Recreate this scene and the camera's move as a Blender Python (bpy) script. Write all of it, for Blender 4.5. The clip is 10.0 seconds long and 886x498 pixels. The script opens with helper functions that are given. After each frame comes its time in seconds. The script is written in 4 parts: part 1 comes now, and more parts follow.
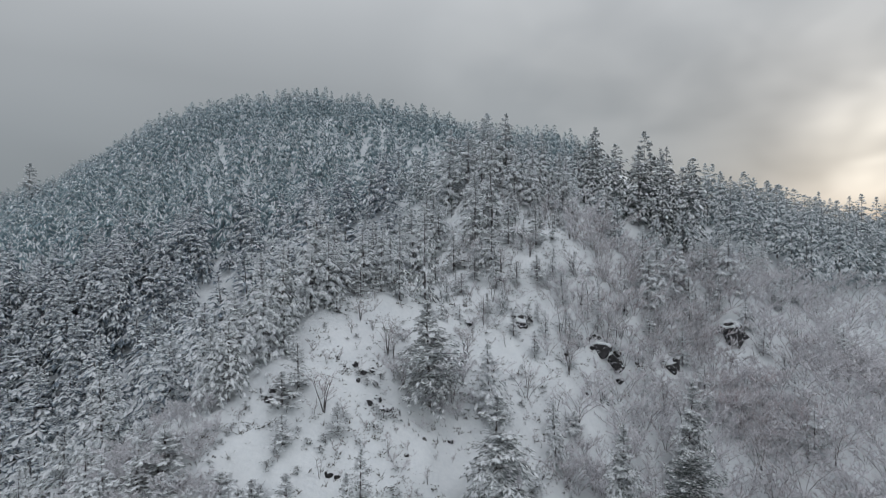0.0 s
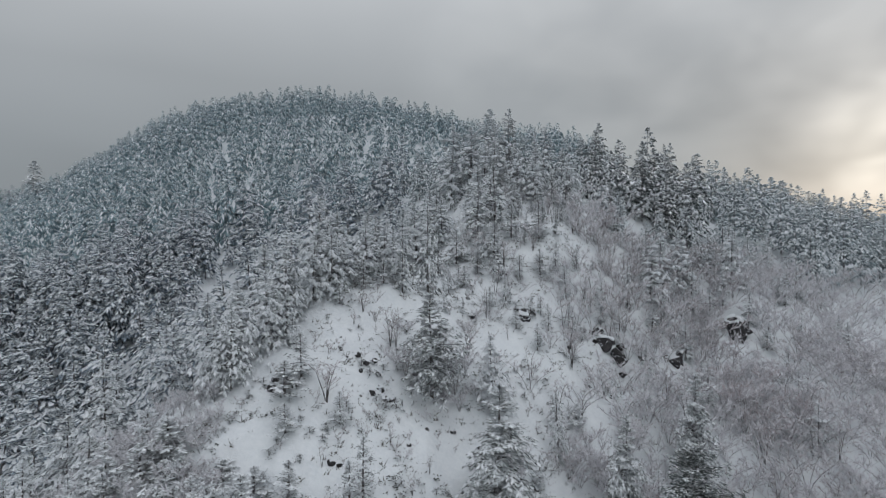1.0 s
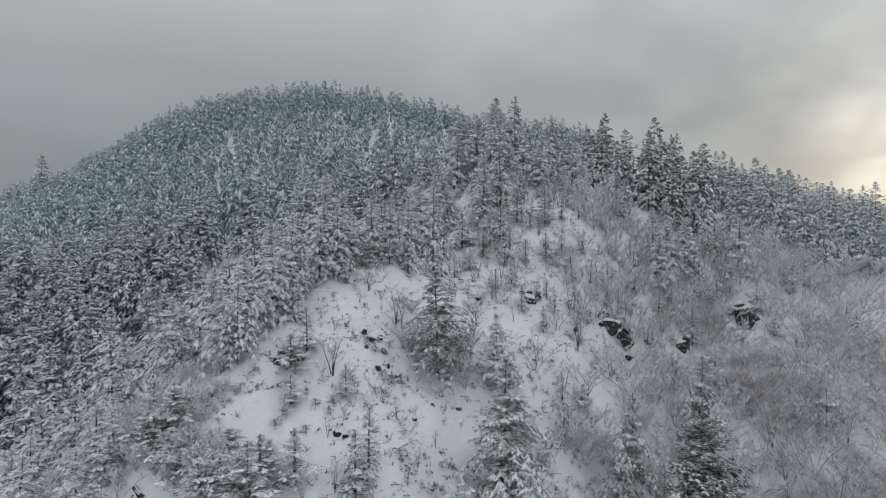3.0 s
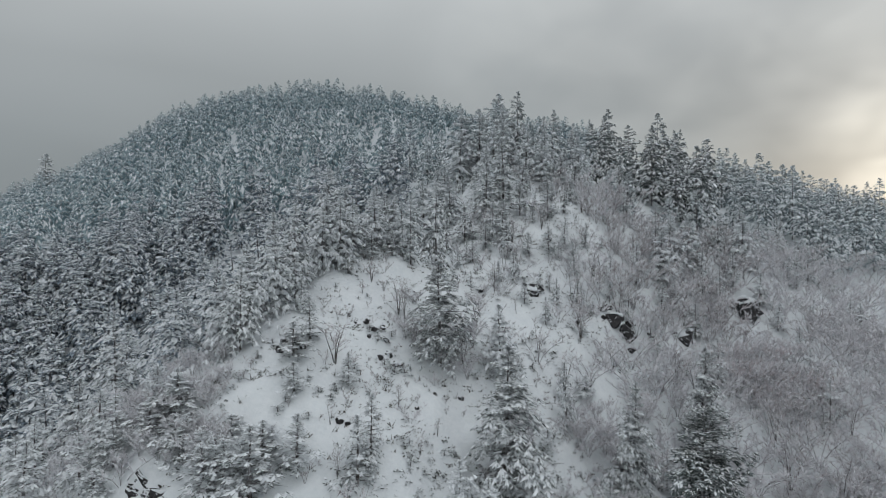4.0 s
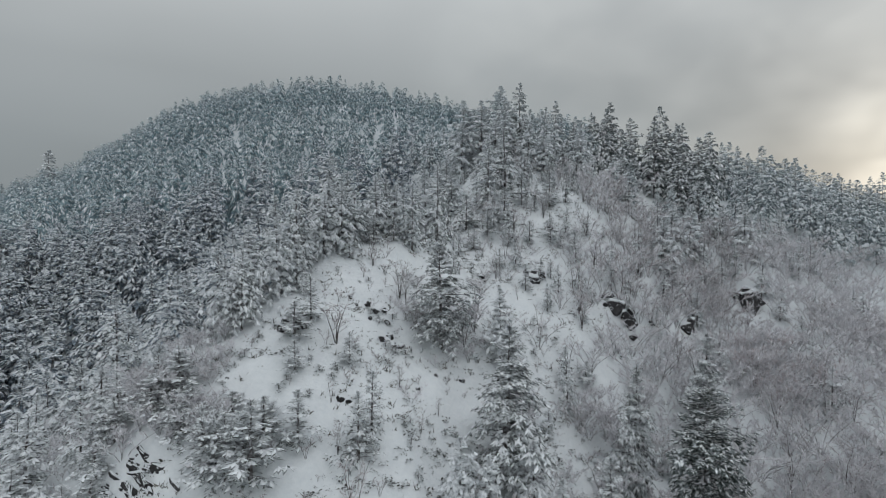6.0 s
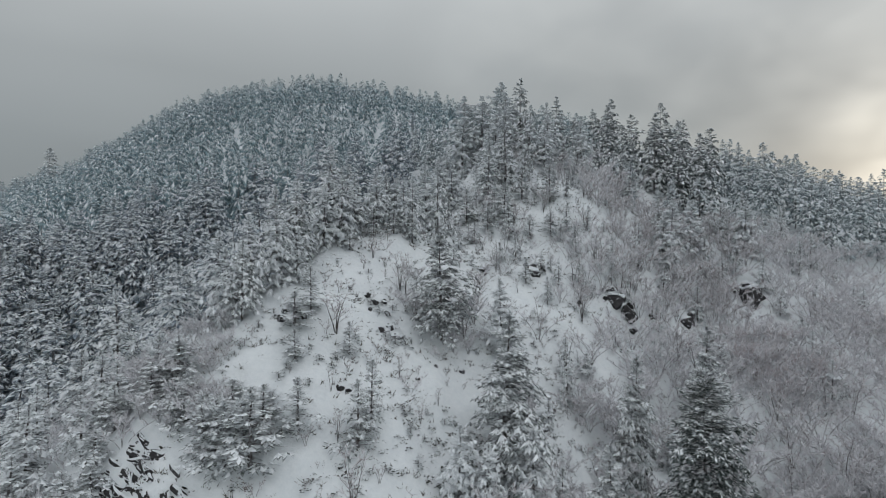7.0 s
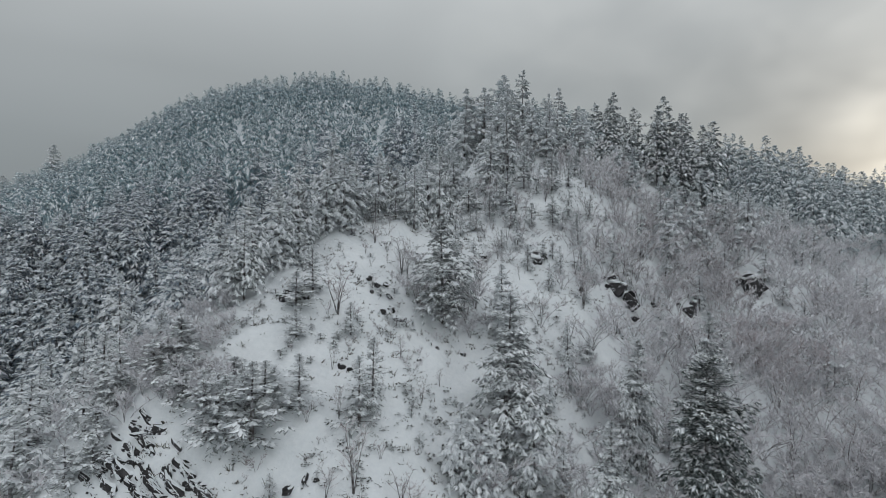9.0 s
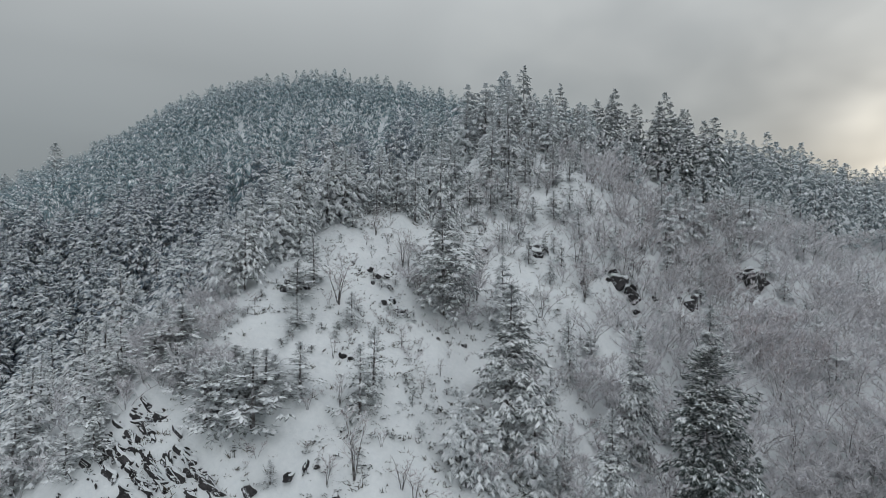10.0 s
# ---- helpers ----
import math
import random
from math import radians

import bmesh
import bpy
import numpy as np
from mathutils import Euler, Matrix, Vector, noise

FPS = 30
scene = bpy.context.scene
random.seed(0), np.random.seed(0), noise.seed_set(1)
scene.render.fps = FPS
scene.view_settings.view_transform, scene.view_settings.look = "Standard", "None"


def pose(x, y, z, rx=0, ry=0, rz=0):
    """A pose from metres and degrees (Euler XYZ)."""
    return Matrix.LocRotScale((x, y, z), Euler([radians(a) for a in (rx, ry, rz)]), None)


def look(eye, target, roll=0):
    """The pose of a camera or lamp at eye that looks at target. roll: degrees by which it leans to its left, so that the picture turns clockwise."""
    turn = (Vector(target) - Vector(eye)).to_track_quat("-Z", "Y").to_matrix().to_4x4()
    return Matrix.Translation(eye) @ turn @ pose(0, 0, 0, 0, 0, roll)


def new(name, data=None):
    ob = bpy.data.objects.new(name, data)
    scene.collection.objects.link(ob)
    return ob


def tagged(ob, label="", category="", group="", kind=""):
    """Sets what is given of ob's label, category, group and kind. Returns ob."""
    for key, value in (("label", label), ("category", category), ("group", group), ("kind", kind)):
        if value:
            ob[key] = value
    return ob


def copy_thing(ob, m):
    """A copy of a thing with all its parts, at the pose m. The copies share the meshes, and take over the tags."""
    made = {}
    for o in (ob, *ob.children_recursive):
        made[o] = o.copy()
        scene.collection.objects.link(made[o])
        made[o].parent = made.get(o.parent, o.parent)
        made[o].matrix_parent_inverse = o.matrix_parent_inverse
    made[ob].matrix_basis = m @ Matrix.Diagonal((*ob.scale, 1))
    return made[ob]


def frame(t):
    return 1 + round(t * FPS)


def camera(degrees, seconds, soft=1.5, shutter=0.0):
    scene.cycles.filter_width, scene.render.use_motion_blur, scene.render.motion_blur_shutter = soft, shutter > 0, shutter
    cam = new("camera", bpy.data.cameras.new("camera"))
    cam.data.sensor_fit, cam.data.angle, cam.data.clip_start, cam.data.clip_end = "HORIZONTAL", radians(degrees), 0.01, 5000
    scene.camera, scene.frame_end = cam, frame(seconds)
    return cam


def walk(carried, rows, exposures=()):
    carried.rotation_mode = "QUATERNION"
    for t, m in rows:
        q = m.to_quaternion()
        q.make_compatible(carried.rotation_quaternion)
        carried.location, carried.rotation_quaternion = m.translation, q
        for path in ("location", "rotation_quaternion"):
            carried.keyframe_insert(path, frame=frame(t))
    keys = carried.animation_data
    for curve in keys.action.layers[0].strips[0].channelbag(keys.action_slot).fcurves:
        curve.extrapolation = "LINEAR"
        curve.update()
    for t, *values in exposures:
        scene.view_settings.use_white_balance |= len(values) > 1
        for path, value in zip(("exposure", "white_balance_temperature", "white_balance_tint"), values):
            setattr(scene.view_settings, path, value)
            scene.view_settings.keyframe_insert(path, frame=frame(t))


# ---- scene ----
cam = camera(80.9, 10.0, soft=0.8)
METRES, EYE, TILT, LEAN, TURN = 8.0, 40.0, -0.6, 0.3, 0.0
ROWS = [
    (0.0, 0.0, 0.0, 0.0, 0.0, 0.0, -0.0),
    (0.5, -0.0006, 0.0019, -0.047, 0.14, -0.02, -0.05),
    (1.0, -0.0021, 0.0055, -0.0965, 0.29, -0.06, -0.1),
    (1.5, -0.0043, 0.01, -0.1541, 0.43, -0.08, -0.16),
    (2.0, -0.0067, 0.0129, -0.2136, 0.57, -0.13, -0.2),
    (2.5, -0.012, 0.0161, -0.2761, 0.68, -0.19, -0.24),
    (4.0, -0.0184, 0.0167, -0.4465, 1.08, -0.23, -0.39),
    (4.5, -0.0175, 0.0179, -0.496, 1.14, -0.25, -0.43),
    (5.0, -0.0158, 0.0172, -0.5418, 1.19, -0.26, -0.47),
    (5.5, -0.0144, 0.0175, -0.5875, 1.24, -0.26, -0.52),
    (7.0, -0.0036, 0.0131, -0.7257, 1.36, -0.31, -0.63),
    (7.5, 0.0002, 0.0108, -0.771, 1.42, -0.33, -0.67),
    (8.0, 0.0032, 0.009, -0.8174, 1.49, -0.33, -0.72),
    (8.5, 0.0042, 0.0076, -0.8634, 1.55, -0.33, -0.74),
    (9.0, 0.0042, 0.0079, -0.9082, 1.6, -0.34, -0.78),
    (9.5, 0.0036, 0.0092, -0.9531, 1.66, -0.37, -0.82),
    (10.0, 0.0047, 0.0113, -0.9979, 1.71, -0.4, -0.86),
]
walk(cam, [(t, pose(0, 0, EYE, TILT, LEAN, TURN) @ pose(METRES * x, METRES * y, METRES * z, 90 + pitch, roll, yaw)) for t, x, y, z, yaw, pitch, roll in ROWS],
     [(0.0, 0.0, 6420, 12.5), (1.0, 0.0, 6420, 12.5), (1.5, 0.0, 6500, 10), (10.0, 0.0, 6500, 10)])

# ---- sky and sun: overcast, the sun low behind the cloud on the right ----
SUN_AZ, SUN_EL = 40.0, 9.0      # degrees to the right of straight ahead, and up


def sky_way(az, el):
    a, e = radians(az), radians(el)
    return Vector((math.sin(a) * math.cos(e), math.cos(a) * math.cos(e), math.sin(e)))


def node(tree, kind, **values):
    n = tree.nodes.new(kind)
    for key, value in values.items():
        if key == "op":
            n.operation = value
        elif key == "blend":
            n.blend_type = value
        else:
            n.inputs[key.replace("_", " ")].default_value = value
    return n


def build_world():
    world = bpy.data.worlds.new("overcast")
    world.use_nodes = True
    scene.world = world
    t = world.node_tree
    t.nodes.clear()
    out = t.nodes.new("ShaderNodeOutputWorld")
    way = t.nodes.new("ShaderNodeTexCoord").outputs["Generated"]
    split = t.nodes.new("ShaderNodeSeparateXYZ")
    t.links.new(way, split.inputs[0])
    # grey cloud, brighter overhead
    height = t.nodes.new("ShaderNodeValToRGB")
    ramp = height.color_ramp
    ramp.elements[0].position, ramp.elements[0].color = 0.0, (0.232, 0.260, 0.281, 1)
    ramp.elements[1].position, ramp.elements[1].color = 1.0, (0.925, 0.985, 1.04, 1)
    for place, colour in ((0.12, (0.275, 0.304, 0.318, 1)), (0.28, (0.345, 0.372, 0.383, 1)), (0.45, (0.52, 0.55, 0.56, 1))):
        e = ramp.elements.new(place)
        e.color = colour
    t.links.new(split.outputs["Z"], height.inputs[0])
    # broad shapes in the cloud
    squash = t.nodes.new("ShaderNodeMapping")
    squash.inputs["Scale"].default_value = (1.0, 1.0, 1.6)
    squash.inputs["Location"].default_value = (0.3, 0.1, 0.0)
    t.links.new(way, squash.inputs[0])
    broad = node(t, "ShaderNodeTexNoise", Scale=2.2, Detail=2.5, Roughness=0.45, Distortion=0.3)
    t.links.new(squash.outputs[0], broad.inputs["Vector"])
    shape = t.nodes.new("ShaderNodeMapRange")
    for key, value in (("From Min", 0.3), ("From Max", 0.72), ("To Min", 0.94), ("To Max", 1.09)):
        shape.inputs[key].default_value = value
    t.links.new(broad.outputs[0], shape.inputs["Value"])
    cloud = node(t, "ShaderNodeVectorMath", op="SCALE")
    t.links.new(height.outputs[0], cloud.inputs[0])
    t.links.new(shape.outputs[0], cloud.inputs["Scale"])
    # light of the hidden sun through thinner cloud
    def glow(az, el, power, strength, colour):
        dot = node(t, "ShaderNodeVectorMath", op="DOT_PRODUCT")
        dot.inputs[1].default_value = sky_way(az, el)
        t.links.new(way, dot.inputs[0])
        low = node(t, "ShaderNodeMath", op="MAXIMUM")
        t.links.new(dot.outputs["Value"], low.inputs[0])
        low.inputs[1].default_value = 0.0
        peak = node(t, "ShaderNodeMath", op="POWER")
        t.links.new(low.outputs[0], peak.inputs[0])
        peak.inputs[1].default_value = power
        torn = node(t, "ShaderNodeMath", op="MULTIPLY")
        t.links.new(peak.outputs[0], torn.inputs[0])
        patch = node(t, "ShaderNodeTexNoise", Scale=7.0, Detail=2.0, Roughness=0.4, Distortion=0.2)
        t.links.new(squash.outputs[0], patch.inputs["Vector"])
        rng = t.nodes.new("ShaderNodeMapRange")
        for key, value in (("From Min", 0.36), ("From Max", 0.62), ("To Min", 0.35), ("To Max", 1.2)):
            rng.inputs[key].default_value = value
        t.links.new(patch.outputs[0], rng.inputs["Value"])
        t.links.new(rng.outputs[0], torn.inputs[1])
        tint = node(t, "ShaderNodeVectorMath", op="SCALE")
        tint.inputs[0].default_value = [strength * c for c in colour]
        t.links.new(torn.outputs[0], tint.inputs["Scale"])
        return tint
    total = cloud
    thin = ((SUN_AZ, SUN_EL, 8, 0.10, (1, 0.98, 0.92)), (SUN_AZ + 0.5, SUN_EL - 1.5, 280, 0.56, (1, 0.93, 0.77)),
            (35, 15, 90, 0.06, (1, 0.98, 0.9)), (6, 15, 110, 0.03, (1, 0.99, 0.88)), (7, 24, 110, 0.02, (1, 0.99, 0.9)))
    for az, el, power, strength, colour in thin:
        add = node(t, "ShaderNodeVectorMath", op="ADD")
        t.links.new(total.outputs[0], add.inputs[0])
        t.links.new(glow(az, el, power, strength, colour).outputs[0], add.inputs[1])
        total = add
    grey = t.nodes.new("ShaderNodeBackground")
    t.links.new(total.outputs[0], grey.inputs["Color"])
    sky = t.nodes.new("ShaderNodeTexSky")
    sky.sky_type, sky.sun_disc = "NISHITA", False
    sky.sun_elevation, sky.sun_rotation = radians(SUN_EL), radians(SUN_AZ)
    blue = node(t, "ShaderNodeBackground", Strength=0.05)
    t.links.new(sky.outputs[0], blue.inputs["Color"])
    both = t.nodes.new("ShaderNodeMixShader")
    both.inputs[0].default_value = 0.92          # the share of the sky under cloud
    t.links.new(blue.outputs[0], both.inputs[1])
    t.links.new(grey.outputs[0], both.inputs[2])
    t.links.new(both.outputs[0], out.inputs["Surface"])


build_world()
lamp = bpy.data.lights.new("sun", "SUN")
lamp.energy, lamp.angle, lamp.color = 0.6, radians(25), (1.0, 0.94, 0.84)
new("sun", lamp).matrix_world = look(sky_way(SUN_AZ, SUN_EL) * 900, (0, 0, 0))


# ---- materials ----
def material(name, colours, scale, rough=0.8, bump=0.3, fine=8.0, per="", spread=0.0, metal=0.0, depth=0.05, frost_haze=None):
    """Two colours mixed by noise at two scales, with relief; per: vary by object ('object') or by island."""
    m = bpy.data.materials.new(name)
    m.use_nodes = True
    t = m.node_tree
    shader = t.nodes["Principled BSDF"]
    shader.inputs["Metallic"].default_value = metal
    if "Specular IOR Level" in shader.inputs:
        shader.inputs["Specular IOR Level"].default_value = 0.25
    where = t.nodes.new("ShaderNodeTexCoord").outputs["Object"]
    if per:
        where = t.nodes.new("ShaderNodeNewGeometry").outputs["Position"]
    large = node(t, "ShaderNodeTexNoise", Scale=scale, Detail=5.0, Roughness=0.6)
    small = node(t, "ShaderNodeTexNoise", Scale=scale * fine, Detail=3.0, Roughness=0.65)
    for n in (large, small):
        t.links.new(where, n.inputs["Vector"])
    sums = node(t, "ShaderNodeMath", op="ADD")
    t.links.new(large.outputs[0], sums.inputs[0])
    t.links.new(small.outputs[0], sums.inputs[1])
    half = t.nodes.new("ShaderNodeMapRange")
    half.inputs["From Min"].default_value, half.inputs["From Max"].default_value = 0.72, 1.28
    t.links.new(sums.outputs[0], half.inputs["Value"])
    mix = t.nodes.new("ShaderNodeMix")
    mix.data_type = "RGBA"
    t.links.new(half.outputs[0], mix.inputs[0])
    mix.inputs[6].default_value, mix.inputs[7].default_value = (*colours[0], 1), (*colours[1], 1)
    colour = mix.outputs[2]
    if per:
        chance = t.nodes.new("ShaderNodeObjectInfo").outputs["Random"] if per == "object" else t.nodes.new("ShaderNodeNewGeometry").outputs["Random Per Island"]
        vary = t.nodes.new("ShaderNodeMapRange")
        vary.inputs["To Min"].default_value, vary.inputs["To Max"].default_value = 1 - spread, 1 + spread
        t.links.new(chance, vary.inputs["Value"])
        times = node(t, "ShaderNodeVectorMath", op="SCALE")
        t.links.new(colour, times.inputs[0])
        t.links.new(vary.outputs[0], times.inputs["Scale"])
        colour = times.outputs[0]
    if frost_haze:           # rime and painted haze: colour, grain and the noise levels between which they thicken
        tint, grain, low, high = frost_haze
        specks = node(t, "ShaderNodeTexNoise", Scale=grain, Detail=4.0, Roughness=0.7)
        t.links.new(where, specks.inputs["Vector"])
        much = t.nodes.new("ShaderNodeMapRange")
        much.inputs["From Min"].default_value, much.inputs["From Max"].default_value = low, high
        t.links.new(specks.outputs[0], much.inputs["Value"])
        over = t.nodes.new("ShaderNodeMix")
        over.data_type = "RGBA"
        over.inputs[7].default_value = (*tint, 1)
        t.links.new(much.outputs[0], over.inputs[0])
        t.links.new(colour, over.inputs[6])
        colour = over.outputs[2]
    t.links.new(colour, shader.inputs["Base Color"])
    rough_at = t.nodes.new("ShaderNodeMapRange")
    rough_at.inputs["To Min"].default_value, rough_at.inputs["To Max"].default_value = max(0.0, rough - 0.12), min(1.0, rough + 0.12)
    t.links.new(small.outputs[0], rough_at.inputs["Value"])
    t.links.new(rough_at.outputs[0], shader.inputs["Roughness"])
    if bump:
        relief = node(t, "ShaderNodeBump", Strength=bump, Distance=depth)
        t.links.new(sums.outputs[0], relief.inputs["Height"])
        t.links.new(relief.outputs[0], shader.inputs["Normal"])
    return m


SNOW = material("snow", ((0.79, 0.82, 0.84), (0.895, 0.915, 0.925)), 0.35, 0.75, 0.5, 9.0, depth=0.12)
TREE_SNOW = material("snow_on_branches", ((0.835, 0.86, 0.885), (0.93, 0.945, 0.955)), 1.2, 0.8, 0.4, 6.0, per="island", spread=0.1)
# the blue cast of needles and rime puts aerial haze into the colour
NEEDLE = material("pine_needles", ((0.030, 0.047, 0.053), (0.074, 0.099, 0.108)), 1.5, 0.75, 0.5, 7.0, per="island", spread=0.35, frost_haze=((0.56, 0.645, 0.74), 3.4, 0.385, 0.63))
# real rime, made paler partly to paint haze on crest and far pines
RIME_HAZE_NEEDLE = material("rime_haze_needles", ((0.050, 0.060, 0.053), (0.105, 0.118, 0.106)), 1.5, 0.75, 0.5, 7.0, per="island", spread=0.3, frost_haze=((0.66, 0.69, 0.71), 3.0, 0.38, 0.62))
PLASTERED = material("snow_plastered_needles", ((0.06, 0.07, 0.064), (0.12, 0.132, 0.12)), 1.5, 0.75, 0.5, 7.0, per="island", spread=0.2, frost_haze=((0.76, 0.785, 0.80), 3.0, 0.16, 0.40))
# pale bluish speckle: distance haze on the hill, put into the needles' colour
FAR_NEEDLE = material("hazy_pine_needles", ((0.034, 0.050, 0.055), (0.080, 0.105, 0.110)), 1.0, 0.75, 0.3, 5.0, per="island", spread=0.25, frost_haze=((0.42, 0.545, 0.59), 1.6, 0.30, 0.62))
DARK_NEEDLE = material("dark_pine_needles", ((0.038, 0.050, 0.046), (0.090, 0.106, 0.098)), 1.5, 0.7, 0.5, 7.0, per="island", spread=0.35, frost_haze=((0.60, 0.65, 0.68), 3.4, 0.46, 0.70))
# frosted beyond DARK_NEEDLE, partly to put the haze over the crest into colour
CREST_NEEDLE = material("frost_haze_needles", ((0.040, 0.052, 0.050), (0.092, 0.108, 0.104)), 1.5, 0.75, 0.4, 6.0, per="island", spread=0.3, frost_haze=((0.57, 0.66, 0.70), 2.6, 0.34, 0.62))
BARK = material("pine_bark", ((0.055, 0.046, 0.043), (0.13, 0.11, 0.10)), 2.0, 0.9, 0.7, 6.0, frost_haze=((0.55, 0.56, 0.58), 2.5, 0.44, 0.62))
TWIG = material("bare_twigs", ((0.26, 0.22, 0.222), (0.44, 0.395, 0.395)), 1.5, 0.9, 0.4, 7.0, per="island", spread=0.3)
STEM = material("frosted_stems", ((0.10, 0.085, 0.083), (0.2, 0.175, 0.172)), 2.0, 0.9, 0.6, 6.0, frost_haze=((0.68, 0.68, 0.70), 2.5, 0.34, 0.58))
RIME = material("rimed_twigs", ((0.67, 0.66, 0.685), (0.87, 0.86, 0.88)), 1.0, 0.85, 0.3, 7.0, per="island", spread=0.12)
RED_TWIG = material("reddish_twigs", ((0.48, 0.385, 0.39), (0.68, 0.58, 0.585)), 1.5, 0.9, 0.4, 7.0, per="island", spread=0.3)
ROCK = material("dark_rock", ((0.026, 0.025, 0.027), (0.085, 0.080, 0.082)), 0.9, 0.85, 0.9, 7.0, per="object", spread=0.25, frost_haze=((0.80, 0.82, 0.85), 1.9, 0.57, 0.63))
HEATH = material("dark_heath", ((0.022, 0.024, 0.021), (0.06, 0.062, 0.055)), 2.0, 0.85, 0.3, 6.0, per="island", spread=0.35)
GRASS = material("dry_grass", ((0.05, 0.045, 0.036), (0.14, 0.12, 0.095)), 2.0, 0.9, 0.3, 6.0, per="island", spread=0.35)


# ---- mesh helpers ----
def mesh_from(name, verts, faces, mats, which=None, smooth=False):
    """A mesh from arrays of corners and triangles; which: the material of each triangle."""
    me = bpy.data.meshes.new(name)
    verts, faces = np.asarray(verts, np.float32), np.asarray(faces, np.int32)
    me.vertices.add(len(verts))
    me.vertices.foreach_set("co", verts.ravel())
    me.loops.add(faces.size)
    me.loops.foreach_set("vertex_index", faces.ravel())
    me.polygons.add(len(faces))
    me.polygons.foreach_set("loop_start", np.arange(0, faces.size, 3, dtype=np.int32))
    if which is not None:
        me.polygons.foreach_set("material_index", np.asarray(which, np.int32))
    me.polygons.foreach_set("use_smooth", np.full(len(faces), smooth))
    for m in mats:
        me.materials.append(m)
    me.update(calc_edges=True)
    return me


def part(name, me, parent, label=""):
    ob = new(name, me)
    ob.parent = parent
    return tagged(ob, label)


def join(pieces):
    """Several (corners, triangles) as one."""
    pieces = [p for p in pieces if len(p[0])]
    verts = np.concatenate([p[0] for p in pieces])
    step = np.cumsum([0] + [len(p[0]) for p in pieces[:-1]])
    return verts, np.concatenate([p[1] + s for p, s in zip(pieces, step)])


def unit(v):
    return v / np.maximum(np.linalg.norm(v, axis=-1, keepdims=True), 1e-9)


def tube(path, radii, sides=5):
    """A tapered tube along a path."""
    path, n = np.asarray(path, float), len(path)
    way = unit(np.gradient(path, axis=0))
    a = unit(np.cross(way, (0.31, 0.95, 0.05)))
    b = np.cross(way, a)
    turn = np.arange(sides) / sides * math.tau
    ring = a[:, None] * np.cos(turn)[None, :, None] + b[:, None] * np.sin(turn)[None, :, None]
    verts = (path[:, None] + ring * np.asarray(radii)[:, None, None]).reshape(-1, 3)
    i, j = np.meshgrid(np.arange(n - 1), np.arange(sides), indexing="ij")
    p, q = i * sides + j, i * sides + (j + 1) % sides
    faces = np.concatenate([np.stack([p, q, q + sides], -1).reshape(-1, 3), np.stack([p, q + sides, p + sides], -1).reshape(-1, 3)])
    return verts, faces


def spikes(base, tip, radius):
    """Three-sided thorns, one a row."""
    n = len(base)
    way = unit(tip - base)
    a = unit(np.cross(way, (0.2, 0.3, 0.93)))
    b = np.cross(way, a)
    r = radius[:, None]
    corners = [base + r * (a * math.cos(k) + b * math.sin(k)) for k in (0.5, 2.594, 4.689)]
    verts = np.stack(corners + [tip], 1).reshape(-1, 3)
    o = np.arange(n)[:, None, None] * 4
    return verts, (o + np.array([[0, 1, 3], [1, 2, 3], [2, 0, 3]])[None]).reshape(-1, 3)


def blades(base, tip, radius, seed=0):
    """Thin tapering twigs, one a row, each a single sliver turned at random."""
    n = len(base)
    way = unit(tip - base)
    a = unit(np.cross(way, np.random.default_rng(seed + n).normal(0, 1, (n, 3))))
    r = radius[:, None] * 1.5
    verts = np.stack([base + a * r, base - a * r, tip], 1).reshape(-1, 3)
    return verts, np.arange(3 * n).reshape(-1, 3)


# ---- the lie of the land ----
# rises and hollows: middle x, y, reach, height
LANDFORMS = (
    (-80, 340, 90, 65.0), (-8, 96, 25, 28.7), (-16, 40, 9, 9.1), (40, 120, 14, 9.0), (-10, 60, 14, 3.6),
    (-180, 390, 45, 27.2), (90, 300, 45, 30.5), (60, 150, 45, 16.9), (-72, 48, 25, -30.8), (-20, 90, 14, -43.2),
    (-90, 360, 45, -13.6), (-320, 100, 90, -78.9), (30, 40, 14, -14.3), (-500, 460, 90, -122.3), (-600, 60, 180, -106.7),
    (280, 580, 90, -82.9), (-240, 270, 45, -15.2), (30, 210, 45, -20.9), (-200, 580, 90, -54.7), (80, 80, 14, -23.6),
    (40, -200, 90, -70.3), (-380, -200, 90, -49.1), (40, 68, 9, -4.7), (600, 300, 180, -63.1), (-11, 56, 6, 4.8),
    (3, 85, 9, 2.4), (21, 77, 8, 3.3), (54, 86, 9, 2.0), (72, 93, 12, 6.4), (-31, 38, 6, 3.2),
)


def lattice(ix, iy, seed):
    n = (ix.astype(np.int64) * 374761393 + iy.astype(np.int64) * 668265263 + seed * 974634777) & 0x7FFFFFFF
    n = ((n ^ (n >> 13)) * 1274126177) & 0x7FFFFFFF
    return ((n ^ (n >> 16)) & 0xFFFF) / 65535.0


def waves(x, y, size, seed):
    """Smooth random heights, -0.5 to 0.5, with bumps of that size."""
    x, y = np.asarray(x, float) / size, np.asarray(y, float) / size
    ix, iy = np.floor(x), np.floor(y)
    u, v = x - ix, y - iy
    u, v = u * u * (3 - 2 * u), v * v * (3 - 2 * v)
    a, b = lattice(ix, iy, seed), lattice(ix + 1, iy, seed)
    c, d = lattice(ix, iy + 1, seed), lattice(ix + 1, iy + 1, seed)
    return (a * (1 - u) + b * u) * (1 - v) + (c * (1 - u) + d * u) * v - 0.5


